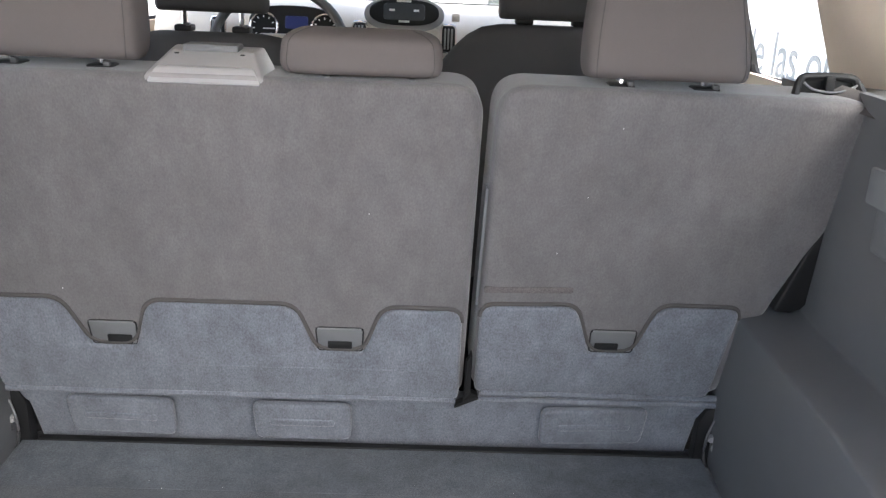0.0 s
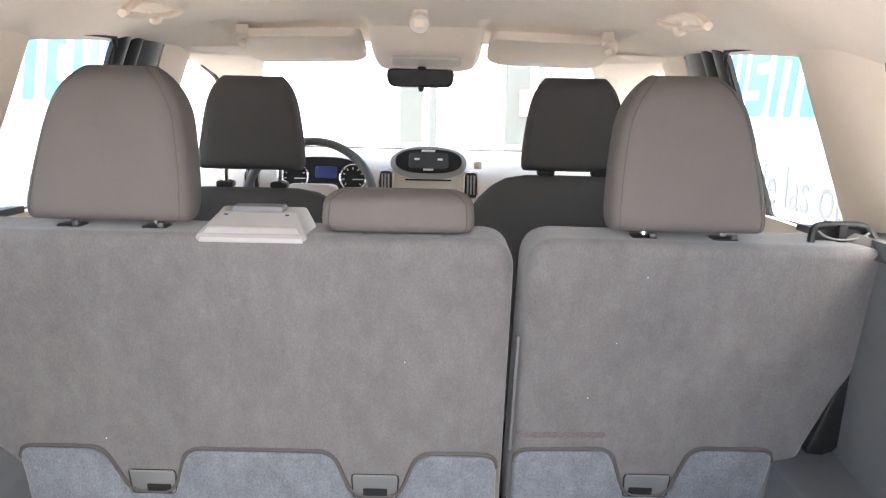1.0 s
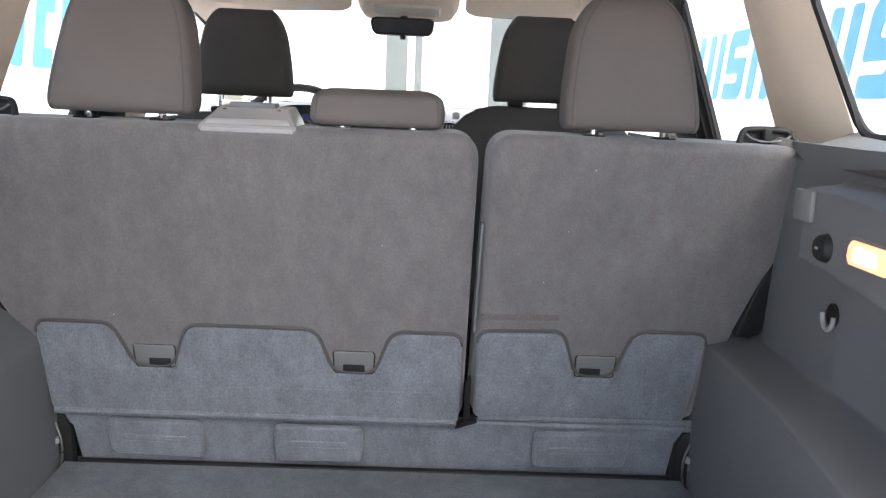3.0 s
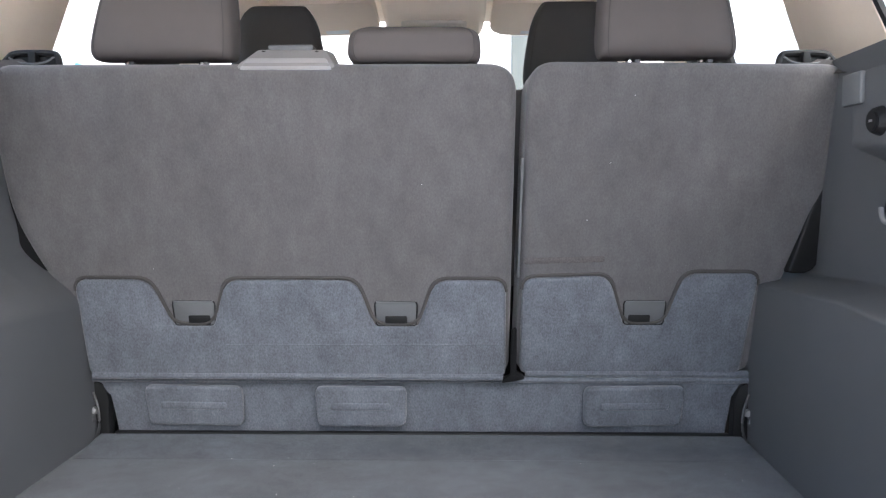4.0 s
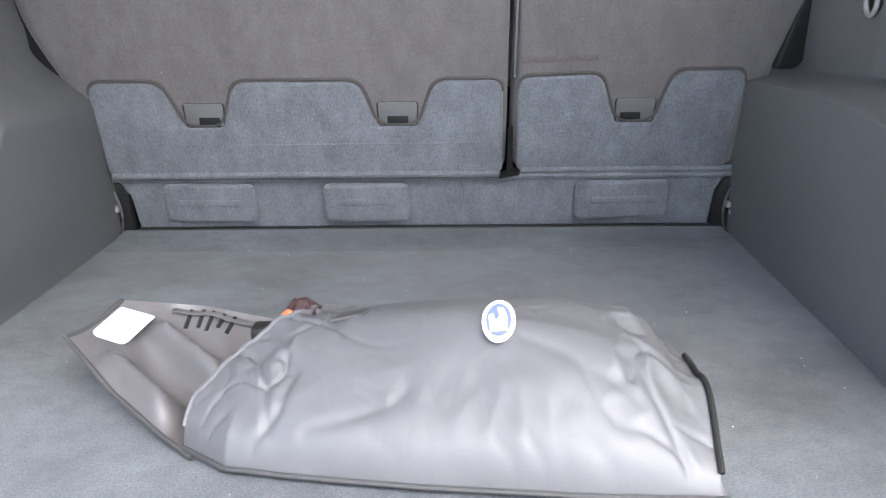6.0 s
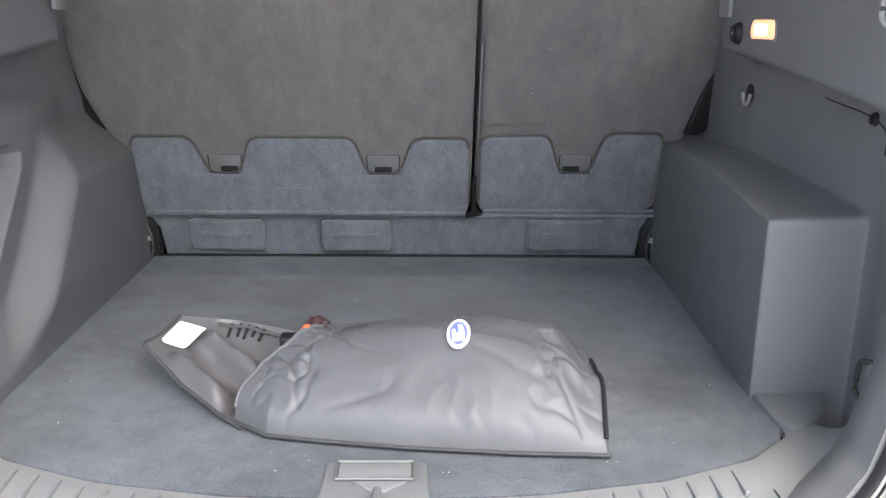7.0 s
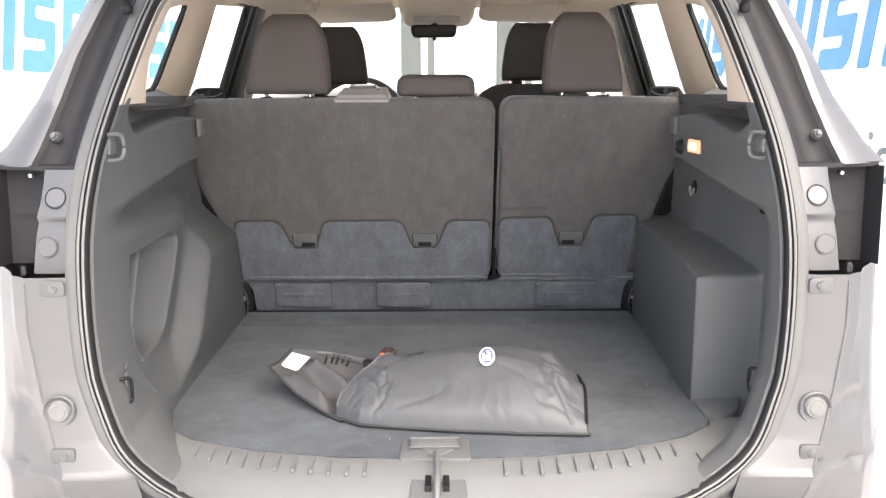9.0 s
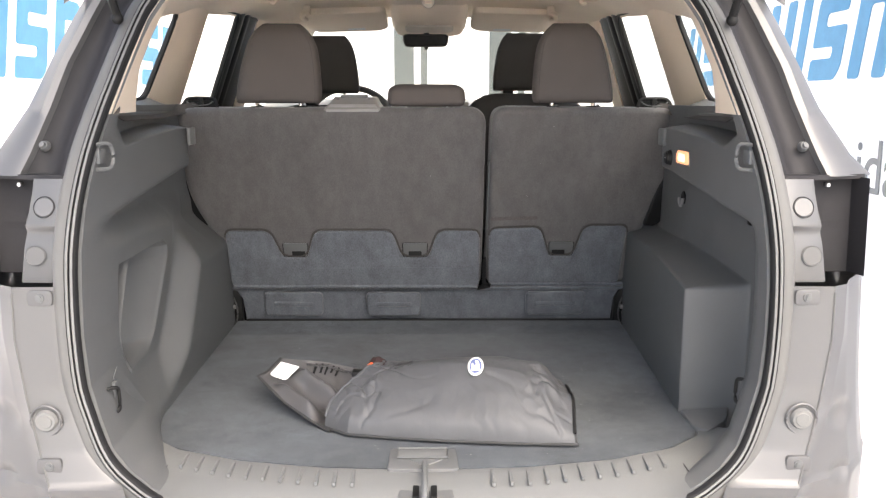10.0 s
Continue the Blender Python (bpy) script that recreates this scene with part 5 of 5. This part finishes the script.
for sx in (-1, 1):
    v = thing("sun_visor", "cream fabric sun visor folded up to the headliner", "sun visor", (sx * 0.33, 1.1, 1.63), "sun visors")
    bm = B()
    slab(bm, rounded([(sx * 0.165, 0.0), (sx * 0.485, 0.0), (sx * 0.505, 0.195), (sx * 0.172, 0.195)], 0.035, 6), lambda a, b, d: Vector((a, 1.13 - b, 1.618 + b * 0.27 - 0.03 * (abs(a) - 0.15) + 0.008 * math.sin(b * 16) + d)), 0.022, 0.010)
    vs = [part("panel", bm, CREAM, None)]
    bm = B()
    slab(bm, [(sx * 0.26, 0.01), (sx * 0.33, 0.01), (sx * 0.33, 0.04), (sx * 0.26, 0.04)], lambda a, b, d: Vector((a, 1.13 - b, 1.6168 + b * 0.27 - 0.03 * (abs(a) - 0.15) + 0.008 * math.sin(b * 16) + d)), 0.001)
    vs.append(part("label", bm, WHITE, None, "pale warning label"))
    vs.append(part("hinge", sweep(B(), smooth_path([(sx * 0.452, 0.885, 1.664), (sx * 0.474, 0.895, 1.660), (sx * 0.487, 0.93, 1.650), (sx * 0.480, 0.975, 1.645)], 4), 0.010, 10), CREAM, None))
    vs.append(part("hinge_base", box(B(), sx * 0.463 - 0.014, sx * 0.463 + 0.014, 0.872, 0.900, 1.664, 1.69, 0.006), CREAM, None))
    own(v, vs)
    # ceiling grab handle with its coat hook
    g = thing("grab_handle", "cream plastic grab handle under the headliner edge", "grab handle", (sx * 0.50, 0.3, 1.65), "grab handles")
    pts = smooth_path([(sx * 0.484, 0.44, 1.672), (sx * 0.488, 0.37, 1.674), (sx * 0.493, 0.30, 1.673), (sx * 0.500, 0.23, 1.658), (sx * 0.503, 0.18, 1.637)], 5)
    gs = [part("grip", sweep(B(), pts, 0.009, 10, flat=0.8), CREAM, None)]
    low = smooth_path([(sx * 0.482, 0.44, 1.668), (sx * 0.486, 0.36, 1.652), (sx * 0.494, 0.29, 1.643), (sx * 0.503, 0.18, 1.635)], 5)
    gs.append(part("lower_bar", sweep(B(), low, 0.006, 8), CREAM, None))
    gs.append(part("coat_hook", sweep(B(), smooth_path([(sx * 0.495, 0.30, 1.655), (sx * 0.492, 0.296, 1.638), (sx * 0.482, 0.296, 1.634), (sx * 0.476, 0.300, 1.644)], 4), 0.0055, 8), CREAM, None))
    for y, z in ((0.445, 1.676),):
        gs.append(part("mount", sweep(B(), [(sx * 0.492, y, z - 0.008), (sx * 0.492, y + 0.01, z + 0.03)], 0.011, 10), CREAM, None))
    own(g, gs)
con = thing("overhead_console", "cream overhead console with map lights", "overhead console", (0, 1.05, 1.66))
cs = [part("cover", loft(B(), [oval(0, 1.02, z, hw, hd, 5, 32, -0.22) for z, hw, hd in ((1.612, 0.118, 0.09), (1.618, 0.132, 0.105), (1.64, 0.145, 0.13), (1.67, 0.152, 0.16))]), CREAM, None)]
cs.append(part("lens", loft(B(), [oval(0, 1.0, z, hw, hd, 6, 28, -0.22) for z, hw, hd in ((1.609, 0.09, 0.035), (1.614, 0.095, 0.04), (1.622, 0.095, 0.04))]), PLASTIC_CREAM, None, "pale map light lens"))
own(con, cs)
btn = thing("ceiling_microphone", "round cream cover hanging from the headliner", "microphone", (-0.002, 0.5, 1.67))
own(btn, [part("ring", disc(B(), (-0.002, 0.50, 1.662), (0, -1, -0.25), 0.023, 0.02, 28, 0.004), PLASTIC_CREAM, None), part("grille", box(B(), -0.014, 0.010, 0.484, 0.494, 1.654, 1.670, 0.003), CREAM, None), part("neck", sweep(B(), [(-0.002, 0.51, 1.662), (-0.002, 0.53, 1.695)], 0.016, 10), CREAM, None)])

# ---- tool bag on the floor ----
bag = thing("tool_bag", "crumpled grey nylon tool bag lying open on the boot floor", "bag", (0.04, -0.82, 0.70))


def to_segment(x, y, ax, ay, bx, by):
    """Distance in plan from a point to a short stretch."""
    k = ((x - ax) * (bx - ax) + (y - ay) * (by - ay)) / ((bx - ax) ** 2 + (by - ay) ** 2)
    k = min(1.0, max(0.0, k))
    return math.hypot(x - ax - k * (bx - ax), y - ay - k * (by - ay))


# folds pinched into the cloth: depth, half width, course in plan
CREASES = (
    (0.0034, 0.0040, ((-0.107, -0.846), (-0.094, -0.866), (-0.100, -0.882), (-0.103, -0.897), (-0.125, -0.914))),
    (0.0020, 0.0036, ((-0.118, -0.844), (-0.104, -0.847))),
    (0.0018, 0.0032, ((-0.154, -0.886), (-0.173, -0.894))),
    (0.0018, 0.0044, ((-0.078, -0.916), (-0.038, -0.912), (-0.003, -0.906), (0.010, -0.897))),
    (0.0034, 0.0044, ((0.208, -0.878), (0.228, -0.864))),
    (0.0038, 0.0048, ((0.217, -0.878), (0.209, -0.899))),
    (0.0034, 0.0036, ((0.221, -0.884), (0.227, -0.911), (0.240, -0.936), (0.249, -0.957))),
    (0.0016, 0.0024, ((0.242, -0.928), (0.267, -0.931), (0.280, -0.939))),
    (0.0023, 0.0064, ((0.262, -0.800), (0.258, -0.862), (0.262, -0.905))),
    (0.0018, 0.0036, ((0.088, -0.938), (0.104, -0.950))),
    (0.0018, 0.0036, ((0.116, -0.940), (0.130, -0.953))),
    (0.0023, 0.0048, ((0.160, -0.938), (0.187, -0.957))),
    (0.0016, 0.0040, ((-0.020, -0.925), (0.004, -0.938))),
    (0.0018, 0.0064, ((0.120, -0.868), (0.170, -0.893), (0.196, -0.903))))


def bag_skin(u, v):
    """u along the bag from its open mouth, v from the near hem over the top to the far side."""
    xl = lerp(v, (0, 0.10, 0.25, 0.5, 1), (-0.200, -0.192, -0.160, -0.095, -0.060))
    xr = lerp(v, (0, 0.25, 0.55, 1), (0.282, 0.290, 0.288, 0.262))
    x = xl + (xr - xl) * u
    y0 = lerp(u, (0, 0.10, 0.25, 0.45, 0.75, 1), (-0.876, -0.915, -0.930, -0.946, -0.962, -0.968))
    y = y0 + (-0.655 - y0) * v
    if v < 0.5:
        ridge = 0.41 + 0.09 * noise.noise(Vector((x * 7, 2.3, 0.7))) - 0.10 * (u - 0.4)
        prof = 0.26 * (1 - math.exp(-v / 0.016)) + 0.74 * (1 - (1 - min(1.0, v / ridge)) ** 1.4)
    else:
        prof = 1 - ((v - 0.5) / 0.5) ** 2.4
    h = 0.116 * (0.82 + 0.18 * ease(u, 0, 0.42)) * (1 - 0.12 * ease(u, 0.62, 0.86)) * (1 - 0.40 * ease(u, 0.84, 0.985))
    z = 0.703 + h * prof * (1 - ease(u, 0.985, 1.0))
    env = math.sin(math.pi * min(1, max(0, v))) ** 0.7
    p = Vector((x, y, 0))
    soft = noise.noise(Vector((x * 6 + 3, y * 8, 0.3))) * 0.004
    r1 = 1 - abs(noise.noise(Vector((x * 5 + y * 5, y * 9 - x * 4, 4.0))))
    r2 = 1 - abs(noise.noise(Vector((x * 13 - y * 14, y * 10 + x * 10, 9.0))))
    r3 = 1 - abs(noise.noise(Vector((x * 26 + y * 21, y * 19 - x * 17, 14.0))))
    fold = 0.010 * (r1 - 0.7)
    tight = ease(u, 0.72, 0.85) + ease(u, 0.25, 0.08)
    hem = ease(v, 0.34, 0.12) * 0.45
    tuck = 0.0
    for depth, width, path in CREASES:
        d = min(to_segment(x, y, *a, *b) for a, b in zip(path, path[1:])) / width
        if d < 4:
            tuck += depth * (0.16 * math.exp(-((d - 2.6) / 1.3) ** 2) - 0.85 * math.exp(-d * d))
    crush = 0.08 + 0.50 * tight + 1.0 * hem
    z += env * (soft + fold * (0.35 + 0.8 * tight) + 0.020 * (r2 - 0.78) * crush * 0.75 + 0.013 * (r3 - 0.78) * crush) + tuck
    # thin sharp creases where the cloth is pinched
    for s, k, seed in ((11.0, 0.0085, 47.3), (17.0, 0.0065, 58.6), (27.0, 0.0036, 71.2)):
        q = noise.noise(Vector((x * s + y * s * 0.8, y * s * 0.7 - x * s * 0.6, seed)))
        where = max(0.0, noise.noise(Vector((x * 7, y * 7, seed + 5))) + 0.25)
        z -= env * k * math.exp(-(q / 0.055) ** 2) * where * (0.20 + 0.8 * tight + 0.9 * hem)
    return Vector((x, y, max(z, 0.7025)))


b0 = part("bag_body", sheet(B(), bag_skin, 260, 140), NYLON, None, sharp=40)
hem = [bag_skin(u, 0) + Vector((0, -0.002, 0.004)) for u in [i / 30 for i in range(31)]]
b1 = part("piping", sweep(B(), hem, 0.0026, 8), PIPING, None, "dark piped hem")
b2 = part("end_piping", sweep(B(), [bag_skin(0.975, v) + Vector((0.006, 0, 0.002)) for v in [0.03 + i / 24 * 0.50 for i in range(25)]], 0.0030, 8), PLASTIC_BLACK, None, "black piped hem")
b3 = part("mouth_hem", sweep(B(), [bag_skin(0.0, v) + Vector((0, 0, 0.001)) for v in [0.02 + i / 24 * 0.55 for i in range(25)]], 0.0026, 8), NYLON, None)


def flap_at(a, b):
    """The open flap: a from the mouth to its tip, b from the near edge to the far edge."""
    near = [(-0.188, -0.892, 0.703), (-0.226, -0.860, 0.710), (-0.288, -0.812, 0.732), (-0.350, -0.766, 0.774)]
    far = [(-0.080, -0.690, 0.735), (-0.150, -0.690, 0.765), (-0.225, -0.688, 0.780), (-0.315, -0.695, 0.790)]
    k = min(2, int(a * 3))
    t = a * 3 - k
    n0, f0 = Vector(near[k]).lerp(Vector(near[k + 1]), t), Vector(far[k]).lerp(Vector(far[k + 1]), t)
    p = n0.lerp(f0, b)
    p.z -= 0.035 * math.sin(math.pi * b) * (1 - 0.85 * a)
    edge = math.sin(math.pi * min(1.0, max(0.0, b))) ** 0.6
    p.z += edge * (0.010 * noise.noise(Vector((p.x * 12, p.y * 14, 1.7))) + 0.016 * ((1 - abs(noise.noise(Vector((p.x * 17 + p.y * 12, p.y * 10 - p.x * 6, 6.0))))) - 0.7))
    p.z += 0.020 * math.exp(-((b - 0.36 - 0.42 * a) / 0.07) ** 2) * ease(a, 0.15, 0.35) * ease(a, 0.86, 0.72)
    p.z += 0.024 * math.exp(-((b - 0.04 - 0.20 * a) / 0.10) ** 2) * ease(a, 0.25, 0.45) * ease(a, 0.9, 0.75) * ease(b, 0, 0.06)
    p.z = max(p.z, 0.704)
    return p


b4 = part("flap", sheet(B(), flap_at, 48, 30, 0.003, (0, 0, -1)), NYLON_DARK, None, "turned-back flap of the bag", sharp=80)
b5 = part("flap_piping", sweep(B(), [flap_at(i / 24, 0) for i in range(25)] + [flap_at(1, j / 8) for j in range(1, 9)], 0.0028, 8), PIPING, None, "dark piped hem")


def on_flap(poly, lift, mat, name, label):
    bm = B()
    slab(bm, rounded(poly, 0.03, 5), lambda a, b, d: flap_at(a, b) + Vector((0, 0, lift - d)), 0.002)
    return part(name, bm, mat, None, label)


b6 = on_flap([(0.81, 0.40), (0.935, 0.26), (0.955, 0.80), (0.79, 0.76)], 0.009, WHITE, "tag", "white paper tag")
teeth = []
for i in range(5):
    a = 0.50 + 0.052 * i
    p, q = flap_at(a, 0.96), flap_at(a - 0.012, 0.83 + 0.02 * (i % 2))
    teeth.append(part("strap_rib", sweep(B(), [p + Vector((0, 0, 0.0015)), q + Vector((0, 0, -0.0005))], 0.0026, 6), PLASTIC_BLACK, None))
b7 = part("strap", sweep(B(), [flap_at(a, 0.94) + Vector((0, 0, 0.002)) for a in (0.0, 0.1, 0.2, 0.3, 0.4, 0.5, 0.6, 0.7, 0.78)], 0.007, 8, flat=0.25), NYLON_DARK, None, "ribbed grey strap")
b8 = part("buckle", box(B(), -0.156, -0.124, -0.772, -0.745, 0.768, 0.784, 0.004), PLASTIC_BLACK, None, "black plastic buckle")
b9 = part("orange_pull", sweep(B(), smooth_path([(-0.146, -0.812, 0.770), (-0.137, -0.800, 0.782), (-0.130, -0.790, 0.790), (-0.122, -0.779, 0.797), (-0.114, -0.768, 0.802)], 5), 0.0042, 8, flat=0.5), ORANGE, None, "orange strap end")
bm = B()
sheet(bm, lambda u, v: Vector((-0.122 + 0.036 * u, -0.768 + 0.036 * v, 0.796 + 0.014 * math.sin(math.pi * u) * math.sin(math.pi * v) + 0.006 * noise.noise(Vector((u * 6, v * 6, 3))))), 14, 14, 0.012, (0, 0, -1))
b10 = part("rolled_strap", bm, MAROON, None, "dark red rolled strap")


SKIN = [bag_skin(i / 90, j / 60) for i in range(91) for j in range(61)]


def on_bag(x, y):
    """Nearest point of the bag's skin above a place in plan."""
    return min(SKIN, key=lambda p: (p.x - x) ** 2 + (p.y - y) ** 2)


def badge_piece(outline, lift, mat, name, parent=None, at=(0.096, -0.848)):
    c = on_bag(*at)
    du = (on_bag(at[0] + 0.024, at[1]) - on_bag(at[0] - 0.024, at[1])).normalized()
    dv = (on_bag(at[0], at[1] + 0.02) - on_bag(at[0], at[1] - 0.02)).normalized()
    nn = du.cross(dv).normalized()
    bm = B()
    slab(bm, outline, lambda a, b, d: c + du * a + dv * b + nn * (lift - d), 0.003)
    return part(name, bm, mat, parent)


def ell(rx, ry, n=28):
    return [(rx * math.cos(2 * math.pi * i / n), ry * math.sin(2 * math.pi * i / n)) for i in range(n)]


b11 = badge_piece(ell(0.0158, 0.0300), 0.0050, WHITE, "badge")
b11["label"] = "oval white and blue badge"
b12 = badge_piece(ell(0.0120, 0.0245), 0.0055, BLUE, "badge_field")
b13 = badge_piece(rounded([(-0.008, -0.017), (0.008, -0.018), (0.008, 0.003), (0.005, 0.016), (-0.001, 0.018), (0.001, 0.004), (-0.003, -0.002), (-0.005, 0.010), (-0.009, 0.007)], 0.0015, 2), 0.0060, WHITE, "badge_mark")
b14 = badge_piece([(-0.016, -0.007), (0.016, -0.004), (0.023, 0.010), (-0.008, 0.010)], 0.0030, PIPING, "velcro_patch", at=(-0.052, -0.795))
bm = B()
sheet(bm, lambda u, v: flap_at(0.01 + 0.31 * u * (1 - 0.6 * v), 0.20 + 0.55 * v) + Vector((0.002, 0, 0.003)), 10, 16, 0.002, (0, 0, -1))
b15 = part("lining", bm, MAROON, None, "dark red lining in the open mouth")
own(bag, [b15, b0, b1, b2, b3, b4, b5, b6, b7, b8, b9, b10, b11, b12, b13, b14] + teeth)

# lint and grit on the carpet and the seat back
bm = B()
rng = random.Random(5)
for i in range(80):
    x, y = rng.uniform(-0.5, 0.5), -1.0 + 0.9 * rng.random() ** 1.6
    if y < floor_rear(x) + 0.03:
        continue
    r = rng.uniform(0.0003, 0.0006)
    bmesh.ops.create_icosphere(bm, subdivisions=1, radius=r, matrix=Matrix.Translation((x, y, 0.7012)))
tagged(part("lint", bm, WHITE), "white specks of lint scattered on the carpet", "lint", kind="stuff")
for x, z in ((0.007, 1.136), (-0.429, 1.0), (0.30, 1.17), (0.33, 1.27), (0.27, 1.08)):
    p = on_seat(x, z, -0.0008)
    bm = B()
    bmesh.ops.create_icosphere(bm, subdivisions=1, radius=0.0007, matrix=Matrix.Translation(p))
    part("speck", bm, WHITE, seat_wide if x < 0.15 else seat_narrow)

# ---- outside ----
bm = B()
sheet(bm, lambda u, v: Vector((-400 + 800 * u, -400 + 800 * v, 0)), 4, 4, 0.0)
tagged(part("ground", bm, CONCRETE), "pale concrete ground of the sales yard", "ground", kind="structure")
BX = 3.2
for sx in (1, -1):
    bm = B()
    box(bm, sx * BX - 0.03 if sx > 0 else -BX - 0.03, sx * BX + 0.03 if sx > 0 else -BX + 0.03, -2.0, 9, 0.0, 2.9)
    wall = tagged(part("wall_east" if sx > 0 else "wall_west", bm, BANNER), "white printed banner wall beside the car", "banner wall", kind="structure")
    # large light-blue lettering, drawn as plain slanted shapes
    d = sx * (BX - 0.036)
    shapes = (
        [(0, 0), (0.34, 0), (0.42, 0.08), (0.42, 0.53), (0.28, 0.53), (0.28, 0.13), (0.14, 0.13), (0.14, 0.53), (0, 0.53)],
        [(0, 0), (0.13, 0), (0.13, 0.53), (0, 0.53)],
        [(0, 0), (0.36, 0), (0.42, 0.07), (0.42, 0.32), (0.14, 0.32), (0.14, 0.40), (0.40, 0.40), (0.40, 0.53), (0.05, 0.53), (0, 0.47), (0, 0.20), (0.28, 0.20), (0.28, 0.13), (0, 0.13)],
        [(0, 0), (0.14, 0), (0.14, 0.40), (0.28, 0.40), (0.28, 0), (0.42, 0), (0.42, 0.46), (0.34, 0.53), (0, 0.53)],
        [(0.06, 0), (0.30, 0), (0.30, 0.13), (0.17, 0.13), (0.17, 0.36), (0.30, 0.36), (0.30, 0.49), (0.17, 0.49), (0.17, 0.60), (0.03, 0.60), (0.03, 0.03)])
    y = 1.3
    k = 0 if sx > 0 else 2
    while y < 8.4:
        poly = shapes[k % 5]
        bm = B()
        slab(bm, rounded(poly, 0.03, 3), lambda a, b, q: Vector((d + sx * q, 10.0 - (y + 1.3 * a + b * 0.32) if sx > 0 else y + 1.3 * a + b * 0.32, 1.50 + 1.3 * b)), 0.004)
        part("letter_shape", bm, BANNER_BLUE, wall)
        y += 1.3 * max(p[0] for p in poly) + 0.14
        k += 1
    cu = bpy.data.curves.new("slogan", "FONT")
    cu.body = "El lugar de las oportunidades"
    cu.size, cu.align_x, cu.extrude = 0.56, "LEFT", 0.002
    txt = new("slogan", cu)
    cu.materials.append(BANNER_GREY)
    if sx > 0:
        txt.matrix_world = Matrix.Translation((d, 9.0, 0.68)) @ Euler((radians(90), 0, radians(-90))).to_matrix().to_4x4()
    else:
        txt.matrix_world = Matrix.Translation((d, 1.6, 0.68)) @ Euler((radians(90), 0, radians(90))).to_matrix().to_4x4()
    txt.parent = wall
bm = B()
box(bm, -9, 9, 9.0, 9.3, 0, 4.5)
north = tagged(part("wall_north", bm, FACADE), "white building front ahead of the car", "facade", kind="structure")
for x0, x1 in ((-0.475, -0.05), (0.765, 1.215)):
    col = thing("column", "grey-green glazed entrance column of the building", "column", ((x0 + x1) / 2, 8.9, 0), "entrance columns")
    w = x1 - x0
    cs = [part("shaft", box(B(), x0, x1, 8.80, 8.995, 0, 4.4, 0.01), COLUMN, None)]
    cs.append(part("pale_stripe", box(B(), x0 + w * 0.60, x0 + w * 0.80, 8.785, 8.80, 0, 4.4, 0.004), FACADE, None))
    cs.append(part("dark_band", box(B(), x0, x0 + w * 0.58, 8.785, 8.80, 1.05, 1.12, 0.003), PLASTIC, None))
    own(col, cs)
tagged(part("red_sign", slab(B(), rounded([(0.92, 1.45), (1.10, 1.45), (1.10, 1.75), (0.92, 1.75)], 0.01, 2), lambda a, b, d: Vector((a, 8.775 + d, b)), 0.01), RED_SIGN), "small faded red sign on the entrance column", "sign")
